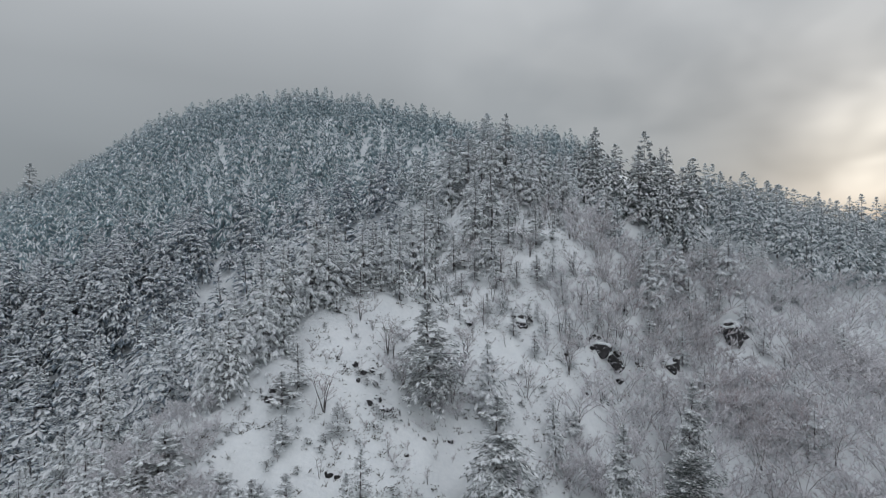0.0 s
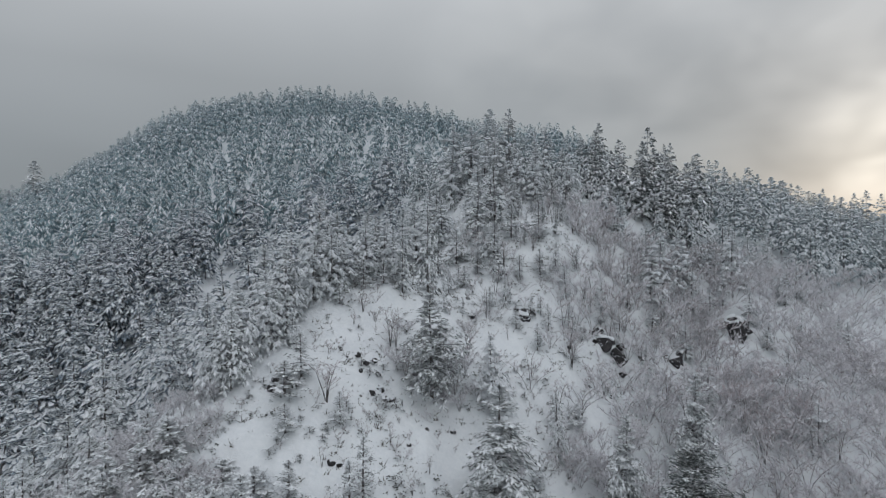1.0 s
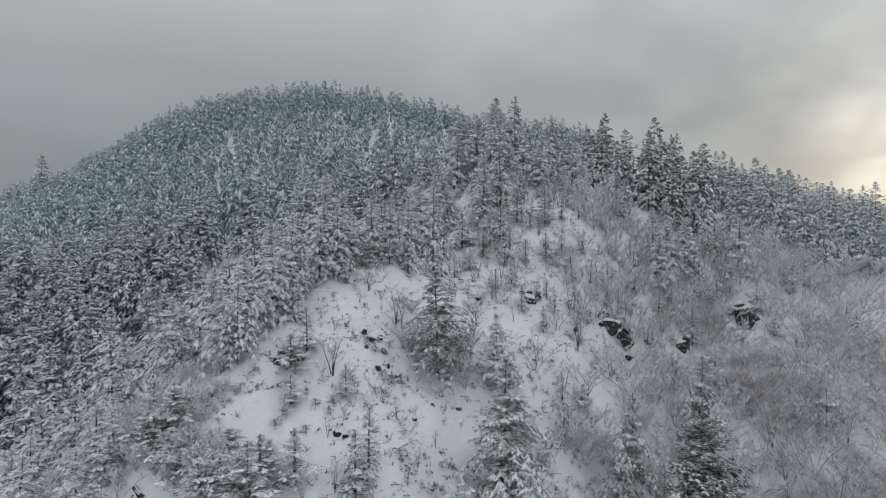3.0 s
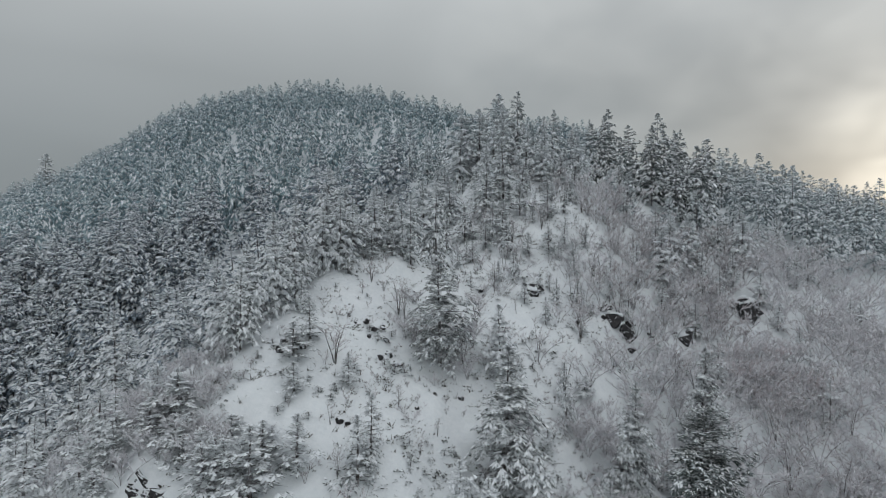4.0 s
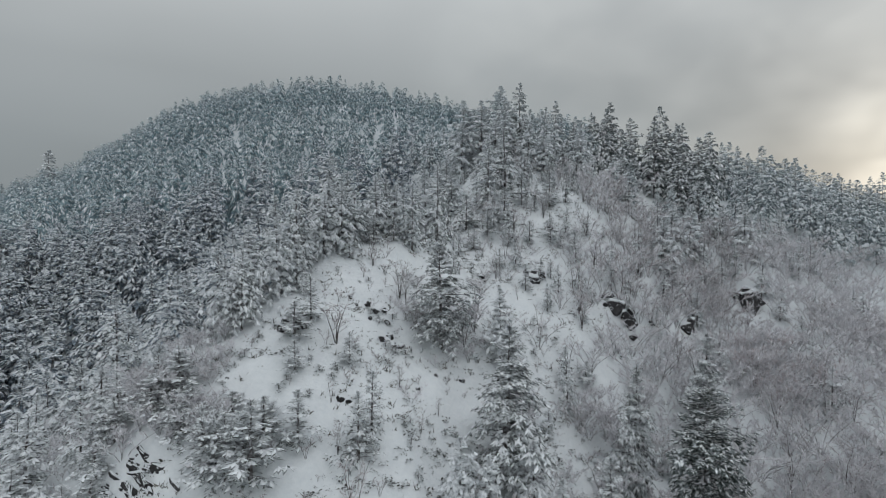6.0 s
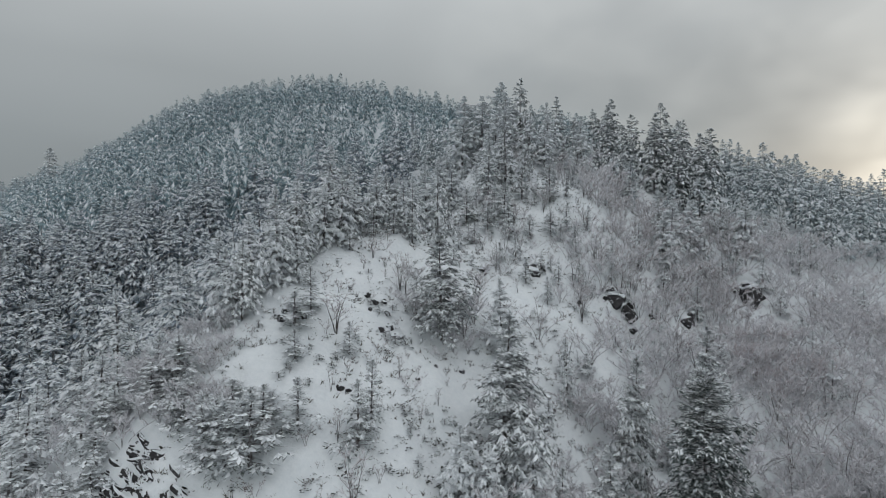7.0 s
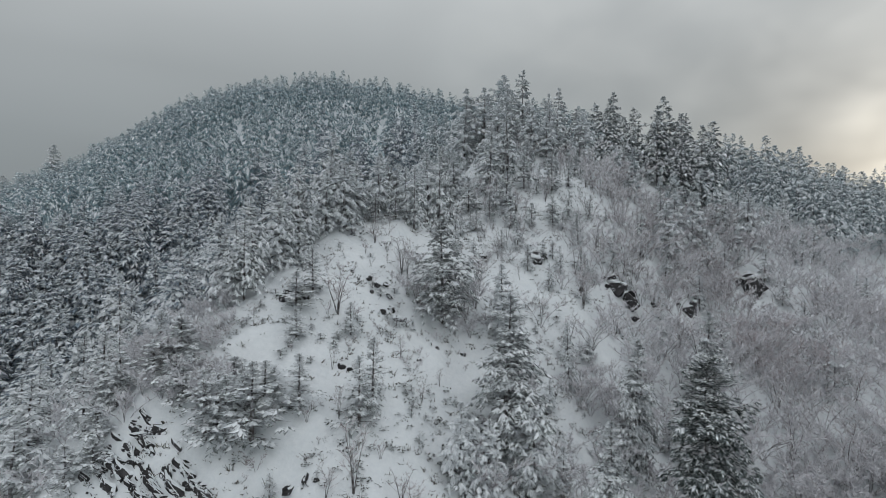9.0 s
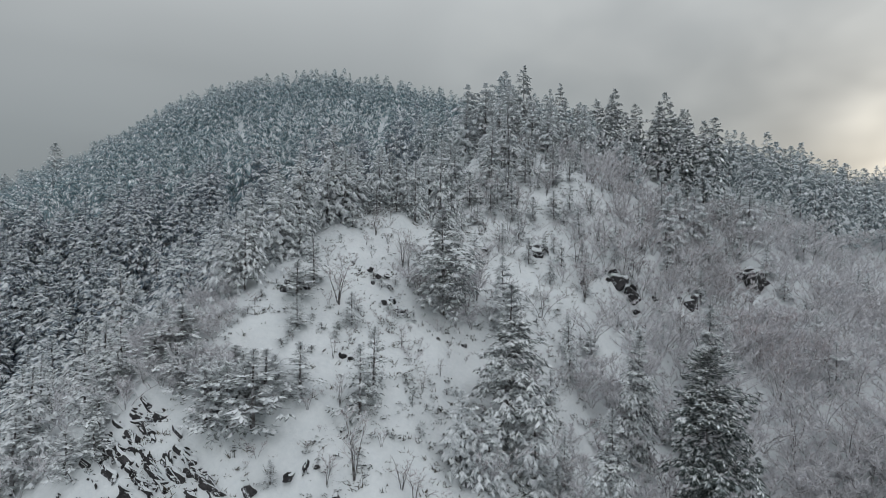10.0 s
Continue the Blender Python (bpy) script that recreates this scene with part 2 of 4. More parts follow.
def land(x, y):
    x, y = np.asarray(x, float), np.asarray(y, float)
    z = 13.20 + -0.0176 * np.clip(x, -600, 600) + 0.1568 * np.clip(y, -200, 420)
    for cx, cy, reach, high in LANDFORMS + ((190, 320, 70, -32), (-19.8, 32.6, 3.2, 0.9)):
        z = z + high * np.exp(-((x - cx) ** 2 + (y - cy) ** 2) / (2 * reach * reach))
    return z


def ground(x, y):
    z = land(x, y) + 0.9 * waves(x, y, 8.0, 1) + 0.7 * waves(x, y, 3.1, 2) + 0.62 * waves(x, y, 1.6, 3) + 0.26 * waves(x, y, 0.8, 4)
    return z


def spaced(low, high, step, far, growth=1.13):
    inner = np.arange(low, high, step)
    out, d = [], step
    while not out or out[-1] < far:
        d *= growth
        out.append((out[-1] if out else 0) + d)
    out = np.array(out)
    return np.concatenate([low - out[::-1], inner, inner[-1] + out])


def build_ground():
    xs, ys = spaced(-48, 66, 0.62, 3400), spaced(22, 86, 0.55, 3400)
    X, Y = np.meshgrid(xs, ys, indexing="ij")
    Z = ground(X, Y)
    n = len(ys)
    i, j = np.meshgrid(np.arange(len(xs) - 1), np.arange(n - 1), indexing="ij")
    p = (i * n + j).ravel()
    faces = np.concatenate([np.stack([p, p + n, p + n + 1], 1), np.stack([p, p + n + 1, p + 1], 1)])
    me = mesh_from("ground", np.stack([X, Y, Z], -1).reshape(-1, 3), faces, [SNOW], smooth=True)
    tagged(new("ground", me), "steep mountainside under fresh uneven snow", "ground", kind="structure")


build_ground()


# ---- conifers ----
def petals(base, way, length, width, fold, sag):
    """Narrow folded sprigs, one a row: two sides hang from a ridge that runs from the base to the drooping tip."""
    n = len(base)
    side = unit(np.cross(way, (0, 0, 1.0)))
    over = np.cross(side, way)
    L, W, S = length[:, None], width[:, None], sag[:, None]
    mid = base + way * L * 0.5 - over * W * fold
    tip = base + way * L * (1 - 0.25 * S) - np.array((0, 0, 1.0)) * L * S
    verts = np.stack([base, mid + side * W + way * L * 0.08, mid - side * W - way * L * 0.05, tip], 1).reshape(-1, 3)
    o = np.arange(n)[:, None, None] * 4
    return verts, (o + np.array([[0, 3, 1], [0, 2, 3]])[None]).reshape(-1, 3)


def conifer(seed, H, R, bare, tiers, per, clumps, fan, petal, slim=0.17, droop=0.5, full=0.55, base=0.6, ragged=0.3, lumpy=0.12, rise=14.0, spread=75.0, snowy=0.95, cover=1.0, shelter_shade=0.2, sag=0.3, hang=0.9, dark=0.8, broad=0.95, pad=0.3, fine=True):
    """Corners and triangles of wood, needles and snow of a pine H high with boughs up to R long: whorls of boughs that carry fans of sprigs."""
    rng = np.random.default_rng(seed)
    rings = 7 if fine else 3
    zs = np.linspace(0, H, rings)
    bend = np.cumsum(rng.normal(0, 0.006 * H, (rings, 2)), 0) * (zs / H)[:, None]
    wood = [tube(np.column_stack([bend, zs - 0.5 * (zs == 0)]), ((0.010 * H + 0.035) * (1.02 - zs / H) + 0.012) * (1.0 if fine else 0.65), 6 if fine else 3)]
    boughs = tiers * per
    s = np.repeat(np.arange(tiers) + 0.2 + rng.uniform(-0.2, 0.2, tiers), per) / (tiers - 0.6) + rng.normal(0, 0.42 / tiers, boughs)
    s = 1 - (1 - np.clip(s, 0, 0.985)) ** 1.18
    az = np.arange(boughs) * math.tau / per + np.repeat(np.arange(tiers) * 1.9, per) + rng.normal(0, 0.35, boughs)
    lump = 1 + lumpy * (np.cos(az - rng.uniform(0, 6.3)) + 0.8 * np.cos(2 * az + s * 7 - rng.uniform(0, 6.3)) + np.sin(s * 19 + rng.uniform(0, 6.3)))
    reach = np.maximum(0.15, R * (1 - s) ** full * np.minimum(1.0, base + 1.7 * s) * lump * rng.uniform(1 - ragged, 1.12, boughs))
    z = H * (bare + (0.985 - bare) * s)
    start = np.column_stack([np.interp(z, zs, bend[:, 0]), np.interp(z, zs, bend[:, 1]), z])
    up = np.radians(rise + 40 * s ** 1.6 + rng.normal(0, 8, boughs))
    bow = droop * (1 - 0.9 * s ** 2.5) * rng.uniform(0.7, 1.3, boughs)
    out = np.column_stack([np.cos(az), np.sin(az), np.zeros(boughs)])
    across = np.column_stack([-out[:, 1], out[:, 0], np.zeros(boughs)])
    # places of the clumps along each bough, and to its sides
    u = np.clip(0.08 + 0.92 * ((np.arange(clumps) + 0.66) / (clumps - 0.1))[None] ** 0.85 + rng.normal(0, 0.06, (boughs, clumps)), 0.1, 1.04)
    far_end = np.arange(clumps)[None] == clumps - 1
    off = np.where(far_end, 0.25, 1.0) * rng.uniform(-1, 1, u.shape)
    wing = off * pad * reach[:, None] * (0.35 + 0.65 * u)
    C = start[:, None] + out[:, None] * (u * (reach * np.cos(up))[:, None])[..., None] + across[:, None] * wing[..., None]
    C[..., 2] += u * (reach * np.sin(up))[:, None] - (bow * reach)[:, None] * u * u - np.abs(wing) * 0.3 + rng.normal(0, 0.05, u.shape) * reach[:, None]
    slope = np.sin(up)[:, None] - 2 * bow[:, None] * u
    size = petal * (0.55 + 0.45 * np.minimum(1, reach / R)[:, None]) * (1 - 0.5 * s ** 4)[:, None] * rng.uniform(0.8, 1.2, u.shape)
    C, heading, slope, size = C.reshape(-1, 3), (np.repeat(az[:, None], clumps, 1) + off * 0.7).ravel(), slope.ravel(), size.ravel()
    high = np.repeat(s, clumps)
    # the top: a short leader and upward sprigs
    k = 10 if fine else 5
    C = np.concatenate([C, np.column_stack([np.full(k, bend[-1, 0]), np.full(k, bend[-1, 1]), H * (1 - 0.15 * np.arange(k) / k) - 0.35 * petal])])
    heading, slope = np.concatenate([heading, np.arange(k) * 2.4]), np.concatenate([slope, np.linspace(3.0, 0.2, k)])
    size, high = np.concatenate([size, np.linspace(0.36, 0.5, k) * petal]), np.concatenate([high, np.linspace(1.0, 0.75, k)])
    m = len(C)
    turn = heading[:, None] + np.radians(spread * (1 - 0.55 * high ** 4))[:, None] * (np.linspace(-1, 1, fan)[None] + rng.normal(0, 0.16, (m, fan)))
    way = unit(np.stack([np.cos(turn), np.sin(turn), np.clip(slope * hang - 0.12, -0.85, 1.8)[:, None] * np.cos(turn - heading[:, None]) + rng.normal(0, 0.16, (m, fan))], -1)).reshape(-1, 3)
    L = (size[:, None] * rng.uniform(0.7, 1.25, (m, fan))).ravel()
    P = np.repeat(C, fan, 0) + rng.normal(0, 0.1, (m * fan, 3)) * L[:, None]
    n = len(P)
    W = L * slim * rng.uniform(0.75, 1.3, n)
    droops = sag * np.repeat(1 - 0.9 * high ** 4, fan) * rng.uniform(0.6, 1.4, n)
    under = rng.random(n) < dark
    low = P[under] - np.column_stack([np.zeros((under.sum(), 2)), 0.12 * L[under]])
    needles = petals(low, way[under], L[under] * 1.1, W[under] * broad * np.repeat(1 - 0.25 * high ** 3, fan)[under], 1.1, droops[under] + 0.05)
    # less snow on the lowest boughs, sheltered, and to stand for their shade
    pick = rng.random(n) < snowy * np.repeat(np.interp(high, (0, max(shelter_shade, 0.01), 1), (0.45, 1, 1)), fan)
    c = cover * rng.uniform(0.75, 1.15, pick.sum())
    snow = petals(P[pick], way[pick], L[pick] * np.minimum(1.05, 0.5 + 0.5 * c), W[pick] * c, 1.35, droops[pick])
    if fine:
        tipmost = start + out * (reach * np.cos(up) * 0.9)[:, None]
        tipmost[:, 2] += 0.9 * reach * np.sin(up) - bow * reach * 0.81
        wood.append(spikes(start, tipmost, 0.012 * reach + 0.014))
    return join(wood), needles, snow


class Kind:
    """A thing that is built once and then copied."""

    def __init__(self, build):
        self.build, self.first = build, None

    def put(self, m):
        if self.first is None:
            self.first = self.build()
            self.first.matrix_basis = m
            return self.first
        s = self.first.scale
        return copy_thing(self.first, m @ Matrix.Diagonal((1 / s.x, 1 / s.y, 1 / s.z, 1)))


def stand(x, y, size, turn, sink=0.15, lean=0.0, wide=1.0):
    """The pose of a plant at x, y on the ground."""
    z = float(ground(x, y)) - sink
    return pose(x, y, z, lean, lean * 0.4, turn) @ Matrix.Diagonal((size * wide, size * wide, size, 1))


def conifer_kind(label, group, leaf=None, **shape):
    def build():
        wood, needles, snow = conifer(**shape)
        top = tagged(new("pine_tree"), label, "pine tree", group)
        part("trunk", mesh_from("trunk", *wood, [BARK], smooth=True), top)
        crown = tagged(part("crown", mesh_from("crown", *needles, [leaf or NEEDLE]), top), kind="stuff")
        tagged(part("snow_load", mesh_from("snow_load", *snow, [TREE_SNOW]), crown, "white snow lying on the boughs"), kind="stuff")
        return top
    return Kind(build)


FOREST = "snow-laden pine standing in the dense mountain forest"
OPEN = "snow-dusted young pine standing alone on the snowy slope"
def wood_kinds(label, leaf, first, **more):
    shape = dict(tiers=14, per=5, clumps=4, fan=4, petal=0.68, slim=0.22, droop=0.6, hang=1.1, sag=0.5, ragged=0.3, cover=1.2)
    shape.update(more)
    return [conifer_kind(label, "pines of the forest edge", leaf=leaf, seed=first + k, H=h, R=r, bare=b, full=f, **shape)
            for k, (h, r, b, f) in enumerate(((11.0, 3.1, 0.18, 0.62), (10.2, 3.3, 0.22, 0.55), (11.6, 3.0, 0.14, 0.72), (9.7, 3.1, 0.12, 0.66), (10.7, 3.2, 0.2, 0.58), (9.7, 2.9, 0.1, 0.7)))]


forest_kinds = wood_kinds(FOREST, NEEDLE, 10)
grove_kinds = wood_kinds("dark pine with little snow in the grove below the crest", CREST_NEEDLE, 40, cover=1.05, snowy=0.95)
rimed_kinds = wood_kinds("rime-covered snowy pine at the upper edge of the forest", RIME_HAZE_NEEDLE, 20, cover=1.25)
spire_kinds = [conifer_kind("slender snow-covered pine with drooping boughs on the steep slope", "pines on the slope", leaf=RIME_HAZE_NEEDLE, seed=30 + k, H=8.0, R=r, bare=0.08, tiers=12, per=5, clumps=4, fan=4, petal=0.5, slim=0.22, droop=0.65, full=0.65, ragged=0.45, lumpy=0.15, cover=1.1, snowy=1.0, shelter_shade=0.1, sag=0.5, hang=1.1)
               for k, r in enumerate((1.9, 1.75, 2.15))]
young_kinds = [conifer_kind(OPEN, "young pines on the slope", leaf=RIME_HAZE_NEEDLE, seed=50 + k, H=4.0, R=r, bare=0.04, tiers=11, per=5, clumps=4, fan=4, petal=0.31, slim=0.225, droop=0.35, sag=0.4, full=0.55, ragged=0.4, lumpy=0.18, snowy=0.97, shelter_shade=0.05, rise=22)
               for k, r in enumerate((1.35, 1.5, 1.2))]


def edge(x):
    """Where the closed forest begins, going up the slope."""
    return np.interp(x, (-200, -60, -45, -32, -26, -23, -20.5, -16.6, -15, -13, -11.5, -9, -6.5, -4, 0, 3, 6, 9, 13, 17, 20, 24, 30, 36, 44, 53, 62, 72, 80, 120, 200),
                     (0, 10, 16, 24, 32, 36, 38.5, 39.5, 41, 46, 54, 62, 70, 75, 86, 91, 88, 83, 81, 82, 81, 79, 81, 83, 86, 86, 89, 93, 97, 107, 115))


def crest(x):
    """The line behind which the wood is out of sight."""
    return np.interp(x, (-260, -14, -4, 30, 46, 70, 113, 200), (380, 380, 121, 122, 118, 136, 164, 200))


def in_grove(x, y):
    """The darker grove on the right of the spur."""
    return y > 76 and 0.26 * y < x < 0.48 * y


def scatter(x0, x1, y0, y1, gap, seed):
    """Jittered places, about one every gap metres."""
    rng = np.random.default_rng(seed)
    X, Y = np.meshgrid(np.arange(x0, x1, gap), np.arange(y0, y1, gap), indexing="ij")
    X = X + (np.arange(Y.shape[1]) % 2)[None, :] * gap / 2
    X, Y = X + rng.uniform(-0.42, 0.42, X.shape) * gap, Y + rng.uniform(-0.42, 0.42, X.shape) * gap
    return X.ravel(), Y.ravel(), rng


# nearest trees of the forest, each a thing of its own
def near_wood(x, y):
    return (x < -8 and y < 60 and x > -46) or (-8 <= x < 60 and y < edge(x) + 7)


near_count = 0
X, Y, rng = scatter(-62, 60, 24, 98, 4.0, 5)
for x, y in zip(X, Y):
    depth_in = y - edge(x)
    if depth_in < 0 or not near_wood(x, y) or near_count >= 290:
        continue
    if x < -20 and y < 41 and rng.random() < 0.3 or -27 < x < -18.3 and y < 42.5:
        continue
    near_count += 1
    kinds = grove_kinds if in_grove(x, y) else rimed_kinds if y < 45 or x > -17 else forest_kinds
    kind = kinds[rng.integers(6)]
    low = np.interp(x, (-40, -25, -16, -8), (0.9, 0.62, 0.55, 0.62))
    kind.put(stand(x, y, rng.uniform(0.8, 1.12) * (low + (1 - low) * min(1.0, depth_in / 18)) * (0.62 if x < -20 and y < 41 else 1.0), rng.uniform(0, 360), 0.2, rng.normal(0, 1.5), rng.uniform(0.95, 1.15)))


def plant_forest(name, label, places, shapes, seed, leaf=None, girth=(1.0, 1.3)):
    """One mesh of many trees, from a few shapes."""
    rng = np.random.default_rng(seed)
    V, F, M, count = [], [], [], 0
    made = []
    for shape in shapes:
        pieces = conifer(fine=False, **shape)
        v, f = join(pieces)
        made.append((v, f, np.repeat((0, 1, 2), [len(p[1]) for p in pieces])))
    for x, y, size in places:
        v, f, m = made[rng.integers(len(made))]
        a, wide = rng.uniform(0, math.tau), rng.uniform(*girth)
        c, s = math.cos(a) * wide, math.sin(a) * wide
        turned = np.column_stack([v[:, 0] * c - v[:, 1] * s, v[:, 0] * s + v[:, 1] * c, v[:, 2]]) * size
        V.append(turned + (x, y, float(ground(x, y)) - 0.2))
        F.append(f + count)
        M.append(m)
        count += len(v)
    me = mesh_from(name, np.concatenate(V), np.concatenate(F), [BARK, leaf or NEEDLE, TREE_SNOW], np.concatenate(M))
    tagged(new(name, me), label, "forest", kind="stuff")


# middle distance
X, Y, rng = scatter(-125, 150, 30, 215, 5.5, 6)
mid = []
for x, y in zip(X, Y):
    if y < edge(x) or y > crest(x) or (x < 0 and y > 128 + 0.2 * x) or near_wood(x, y) or y < 12 - 0.7 * x or (-45 < x < -30 and 84 < y < 100):
        continue
    mid.append((x, y, rng.choice((0.68, 0.8, 0.88, 0.95, 1.02, 1.1))))
X, Y, rng = scatter(-94, -56, 62, 104, 5.0, 13)
mid += [(x, y, rng.uniform(0.7, 1.0)) for x, y in zip(X, Y) if y > 16 - 0.7 * x]
mid_shapes = [dict(seed=70 + k, H=h, R=r, bare=0.12, tiers=11, per=5, clumps=3, fan=4, petal=0.95, slim=0.23, pad=0.36, droop=0.62, hang=1.1, sag=0.55, full=f, ragged=0.22, cover=1.15, dark=0.95, broad=1.15, shelter_shade=0.4, lumpy=0.12)
              for k, (h, r, f) in enumerate(((11.5, 3.6, 0.68), (12.4, 3.6, 0.74), (11.0, 3.8, 0.66), (12.8, 3.5, 0.82), (12.0, 3.7, 0.7), (13.4, 3.4, 0.82)))]
broad_shapes = [dict(shape, seed=110 + k, slim=0.21, cover=1.05) for k, shape in enumerate(mid_shapes)]
crest_shapes = [dict(shape, slim=0.195, petal=0.82, tiers=13, shelter_shade=0.15) for shape in mid_shapes]
side_kinds = [conifer_kind("snow-laden pine in the forest on the side of the spur", "pines of the forest", leaf=NEEDLE, **dict(shape, seed=120 + k)) for k, shape in enumerate(broad_shapes)]
ridge_kinds = [conifer_kind("snowy pine standing on the wooded crest of the spur", "pines of the crest", leaf=RIME_HAZE_NEEDLE, **dict(shape, seed=130 + k, shelter_shade=0.05, slim=0.2, petal=0.8, clumps=4)) for k, shape in enumerate(mid_shapes)]
rng = np.random.default_rng(64)
single = [p for p in mid if p[1] < 92 and p[0] < -10 or p[0] >= -10 and p[1] < 100]
single = sorted(single, key=lambda p: p[0] ** 2 + p[1] ** 2)[:70]
mid = [p for p in mid if p not in single]
for x, y, size in single:
    (side_kinds if x < -10 else ridge_kinds)[rng.integers(6)].put(stand(x, y, size * (1.15 if x < -10 else 0.9), rng.uniform(0, 360), 0.2, rng.normal(0, 1.5), rng.uniform(1.0, 1.25)))
plant_forest("pine_forest", "dense snow-laden pine forest on the mountainside", [(x, y, size * 1.15) for x, y, size in mid if x < -10 and (x < -55 or math.sin(x * 12.9 + y * 78.2) < 0.75)], broad_shapes, 8)
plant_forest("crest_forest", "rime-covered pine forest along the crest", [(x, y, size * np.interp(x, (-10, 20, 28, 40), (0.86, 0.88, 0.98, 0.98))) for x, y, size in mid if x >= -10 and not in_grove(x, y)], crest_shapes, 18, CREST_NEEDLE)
plant_forest("pine_grove", "dark grove of pines with little snow on the crest", [(x, y, size * np.interp(x, (14, 18, 24), (0.85, 0.95, 1.05))) for x, y, size in mid if in_grove(x, y)], crest_shapes, 19, DARK_NEEDLE)

# the hill behind
X, Y, rng = scatter(-310, 90, 90, 372, 6.8, 7)
far = []
for x, y in zip(X, Y):
    if x > -125 and y < 128 + 0.2 * min(x, 0) or x < -125 and y < 103 or y > 356 or x > 0 and y < 270:
        continue
    if x < -125 and y < 40 - 0.85 * x or x > -10 and y < 250:
        continue
    far.append((x, y, rng.choice((0.8, 0.95, 1.1, 1.25, 1.4))))
far_shapes = [dict(seed=90 + k, H=h, R=r, bare=0.25, tiers=7, per=4, clumps=2, fan=2, petal=1.5, slim=0.2, droop=0.6, hang=1.1, sag=0.6, dark=1.0, broad=1.45, full=f, base=0.7, ragged=0.3, cover=0.84, snowy=0.9, spread=32, shelter_shade=0.4, lumpy=0.14)
              for k, (h, r, f) in enumerate(((11.0, 3.5, 0.5), (11.5, 3.4, 0.58), (10.5, 3.6, 0.5), (12.0, 3.3, 0.62)))]
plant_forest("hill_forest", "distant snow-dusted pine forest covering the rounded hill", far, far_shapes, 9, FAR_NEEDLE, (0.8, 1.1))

# ---- single pines on the open slope: x, y, height ----
giant = conifer_kind("tall dark pine with light snow, standing in frosted brush", "single pines", leaf=DARK_NEEDLE, seed=61, H=19.0, R=4.3, bare=0.36, tiers=13, per=7, clumps=24, fan=7, petal=0.46, slim=0.15, lumpy=0.2, droop=0.34, full=0.42, snowy=0.52, cover=0.9, sag=0.4, base=0.5, ragged=0.45, rise=10, pad=0.42, dark=1.0, broad=1.6)
lone = conifer_kind("tall thin-crowned pine standing alone on the snow slope", "single pines", leaf=RIME_HAZE_NEEDLE, seed=62, H=10.5, R=2.9, bare=0.16, tiers=15, per=6, clumps=16, fan=6, petal=0.38, slim=0.155, droop=0.42, sag=0.4, full=0.52, snowy=0.85, cover=1.0, base=0.65, ragged=0.45, lumpy=0.15, pad=0.42, dark=0.95, broad=1.1)
thick = conifer_kind("snow-laden pine with drooping boughs on the slope", "single pines", leaf=RIME_HAZE_NEEDLE, seed=63, H=12.0, R=3.3, bare=0.06, tiers=15, per=5, clumps=18, fan=6, petal=0.42, slim=0.17, droop=0.68, hang=1.15, full=0.6, ragged=0.5, lumpy=0.2, cover=1.15, sag=0.5, pad=0.36, dark=1.0, broad=1.3)
lone.put(stand(-1.3, 46.8, 0.92, 20, wide=1.35))
giant.put(stand(18.0, 37.5, 0.87, 0, 0.3, wide=1.17))
thick.put(stand(3.6, 37.6, 0.95, 0, wide=1.42))
thick.put(stand(9.8, 31.7, 0.78, 120))
thick.put(stand(24.6, 52.3, 1.0, 300, wide=1.0))
thick.put(stand(15.2, 44.3, 0.95, 210, wide=0.95))
for x, y, h, r in ((7.5, 35.8, 4.4, 1.09), (8.0, 44.5, 2.8, 1.07), (10.4, 48.3, 6.2, 1.2), (10.7, 51.0, 3.6, 1.22), (13.1, 52.4, 2.3, 1.25),
                   (20.0, 49.0, 4.8, 1.6), (6.6, 65.2, 4.6, 1.14), (-2.1, 59.5, 10.0, 1.95), (4.4, 71.3, 8.5, 2.18), (-4.7, 55.9, 6.7, 1.58), (7.1, 75.1, 9.3, 2.13), (19.8, 66.0, 4.3, 0.94), (30.7, 77.1, 5.0, 1.34), (38.8, 76.5, 4.5, 1.3), (44.6, 76.8, 5.0, 1.5), (42.0, 79.0, 5.5, 1.6), (37.8, 73.0, 3.0, 1.0), (45.0, 73.0, 4.0, 1.3), (36.5, 77.5, 5.0, 1.4), (26.6, 67.2, 4.0, 1.2), (31.0, 67.2, 4.5, 1.3), (29.0, 69.0, 4.5, 1.3), (31.6, 64.4, 3.0, 1.0), (15.0, 65.3, 4.2, 1.0),
                   (-24.5, 35.0, 5.5, 1.7), (-28.0, 33.0, 6.5, 1.9), (-22.8, 34.5, 4.0, 1.5), (-31.0, 30.0, 6.0, 1.8), (-24.4, 33.2, 4.2, 1.5), (-27.6, 31.2, 5.0, 1.7), (-29.0, 28.0, 5.2, 1.8)):
    k = int(abs(x * 7)) % 3
    spire_kinds[k].put(stand(x, y, h / 8.0, x * 77 % 360, wide=r / h * 8.0 / (2.1, 1.9, 2.4)[k] * 1.3))
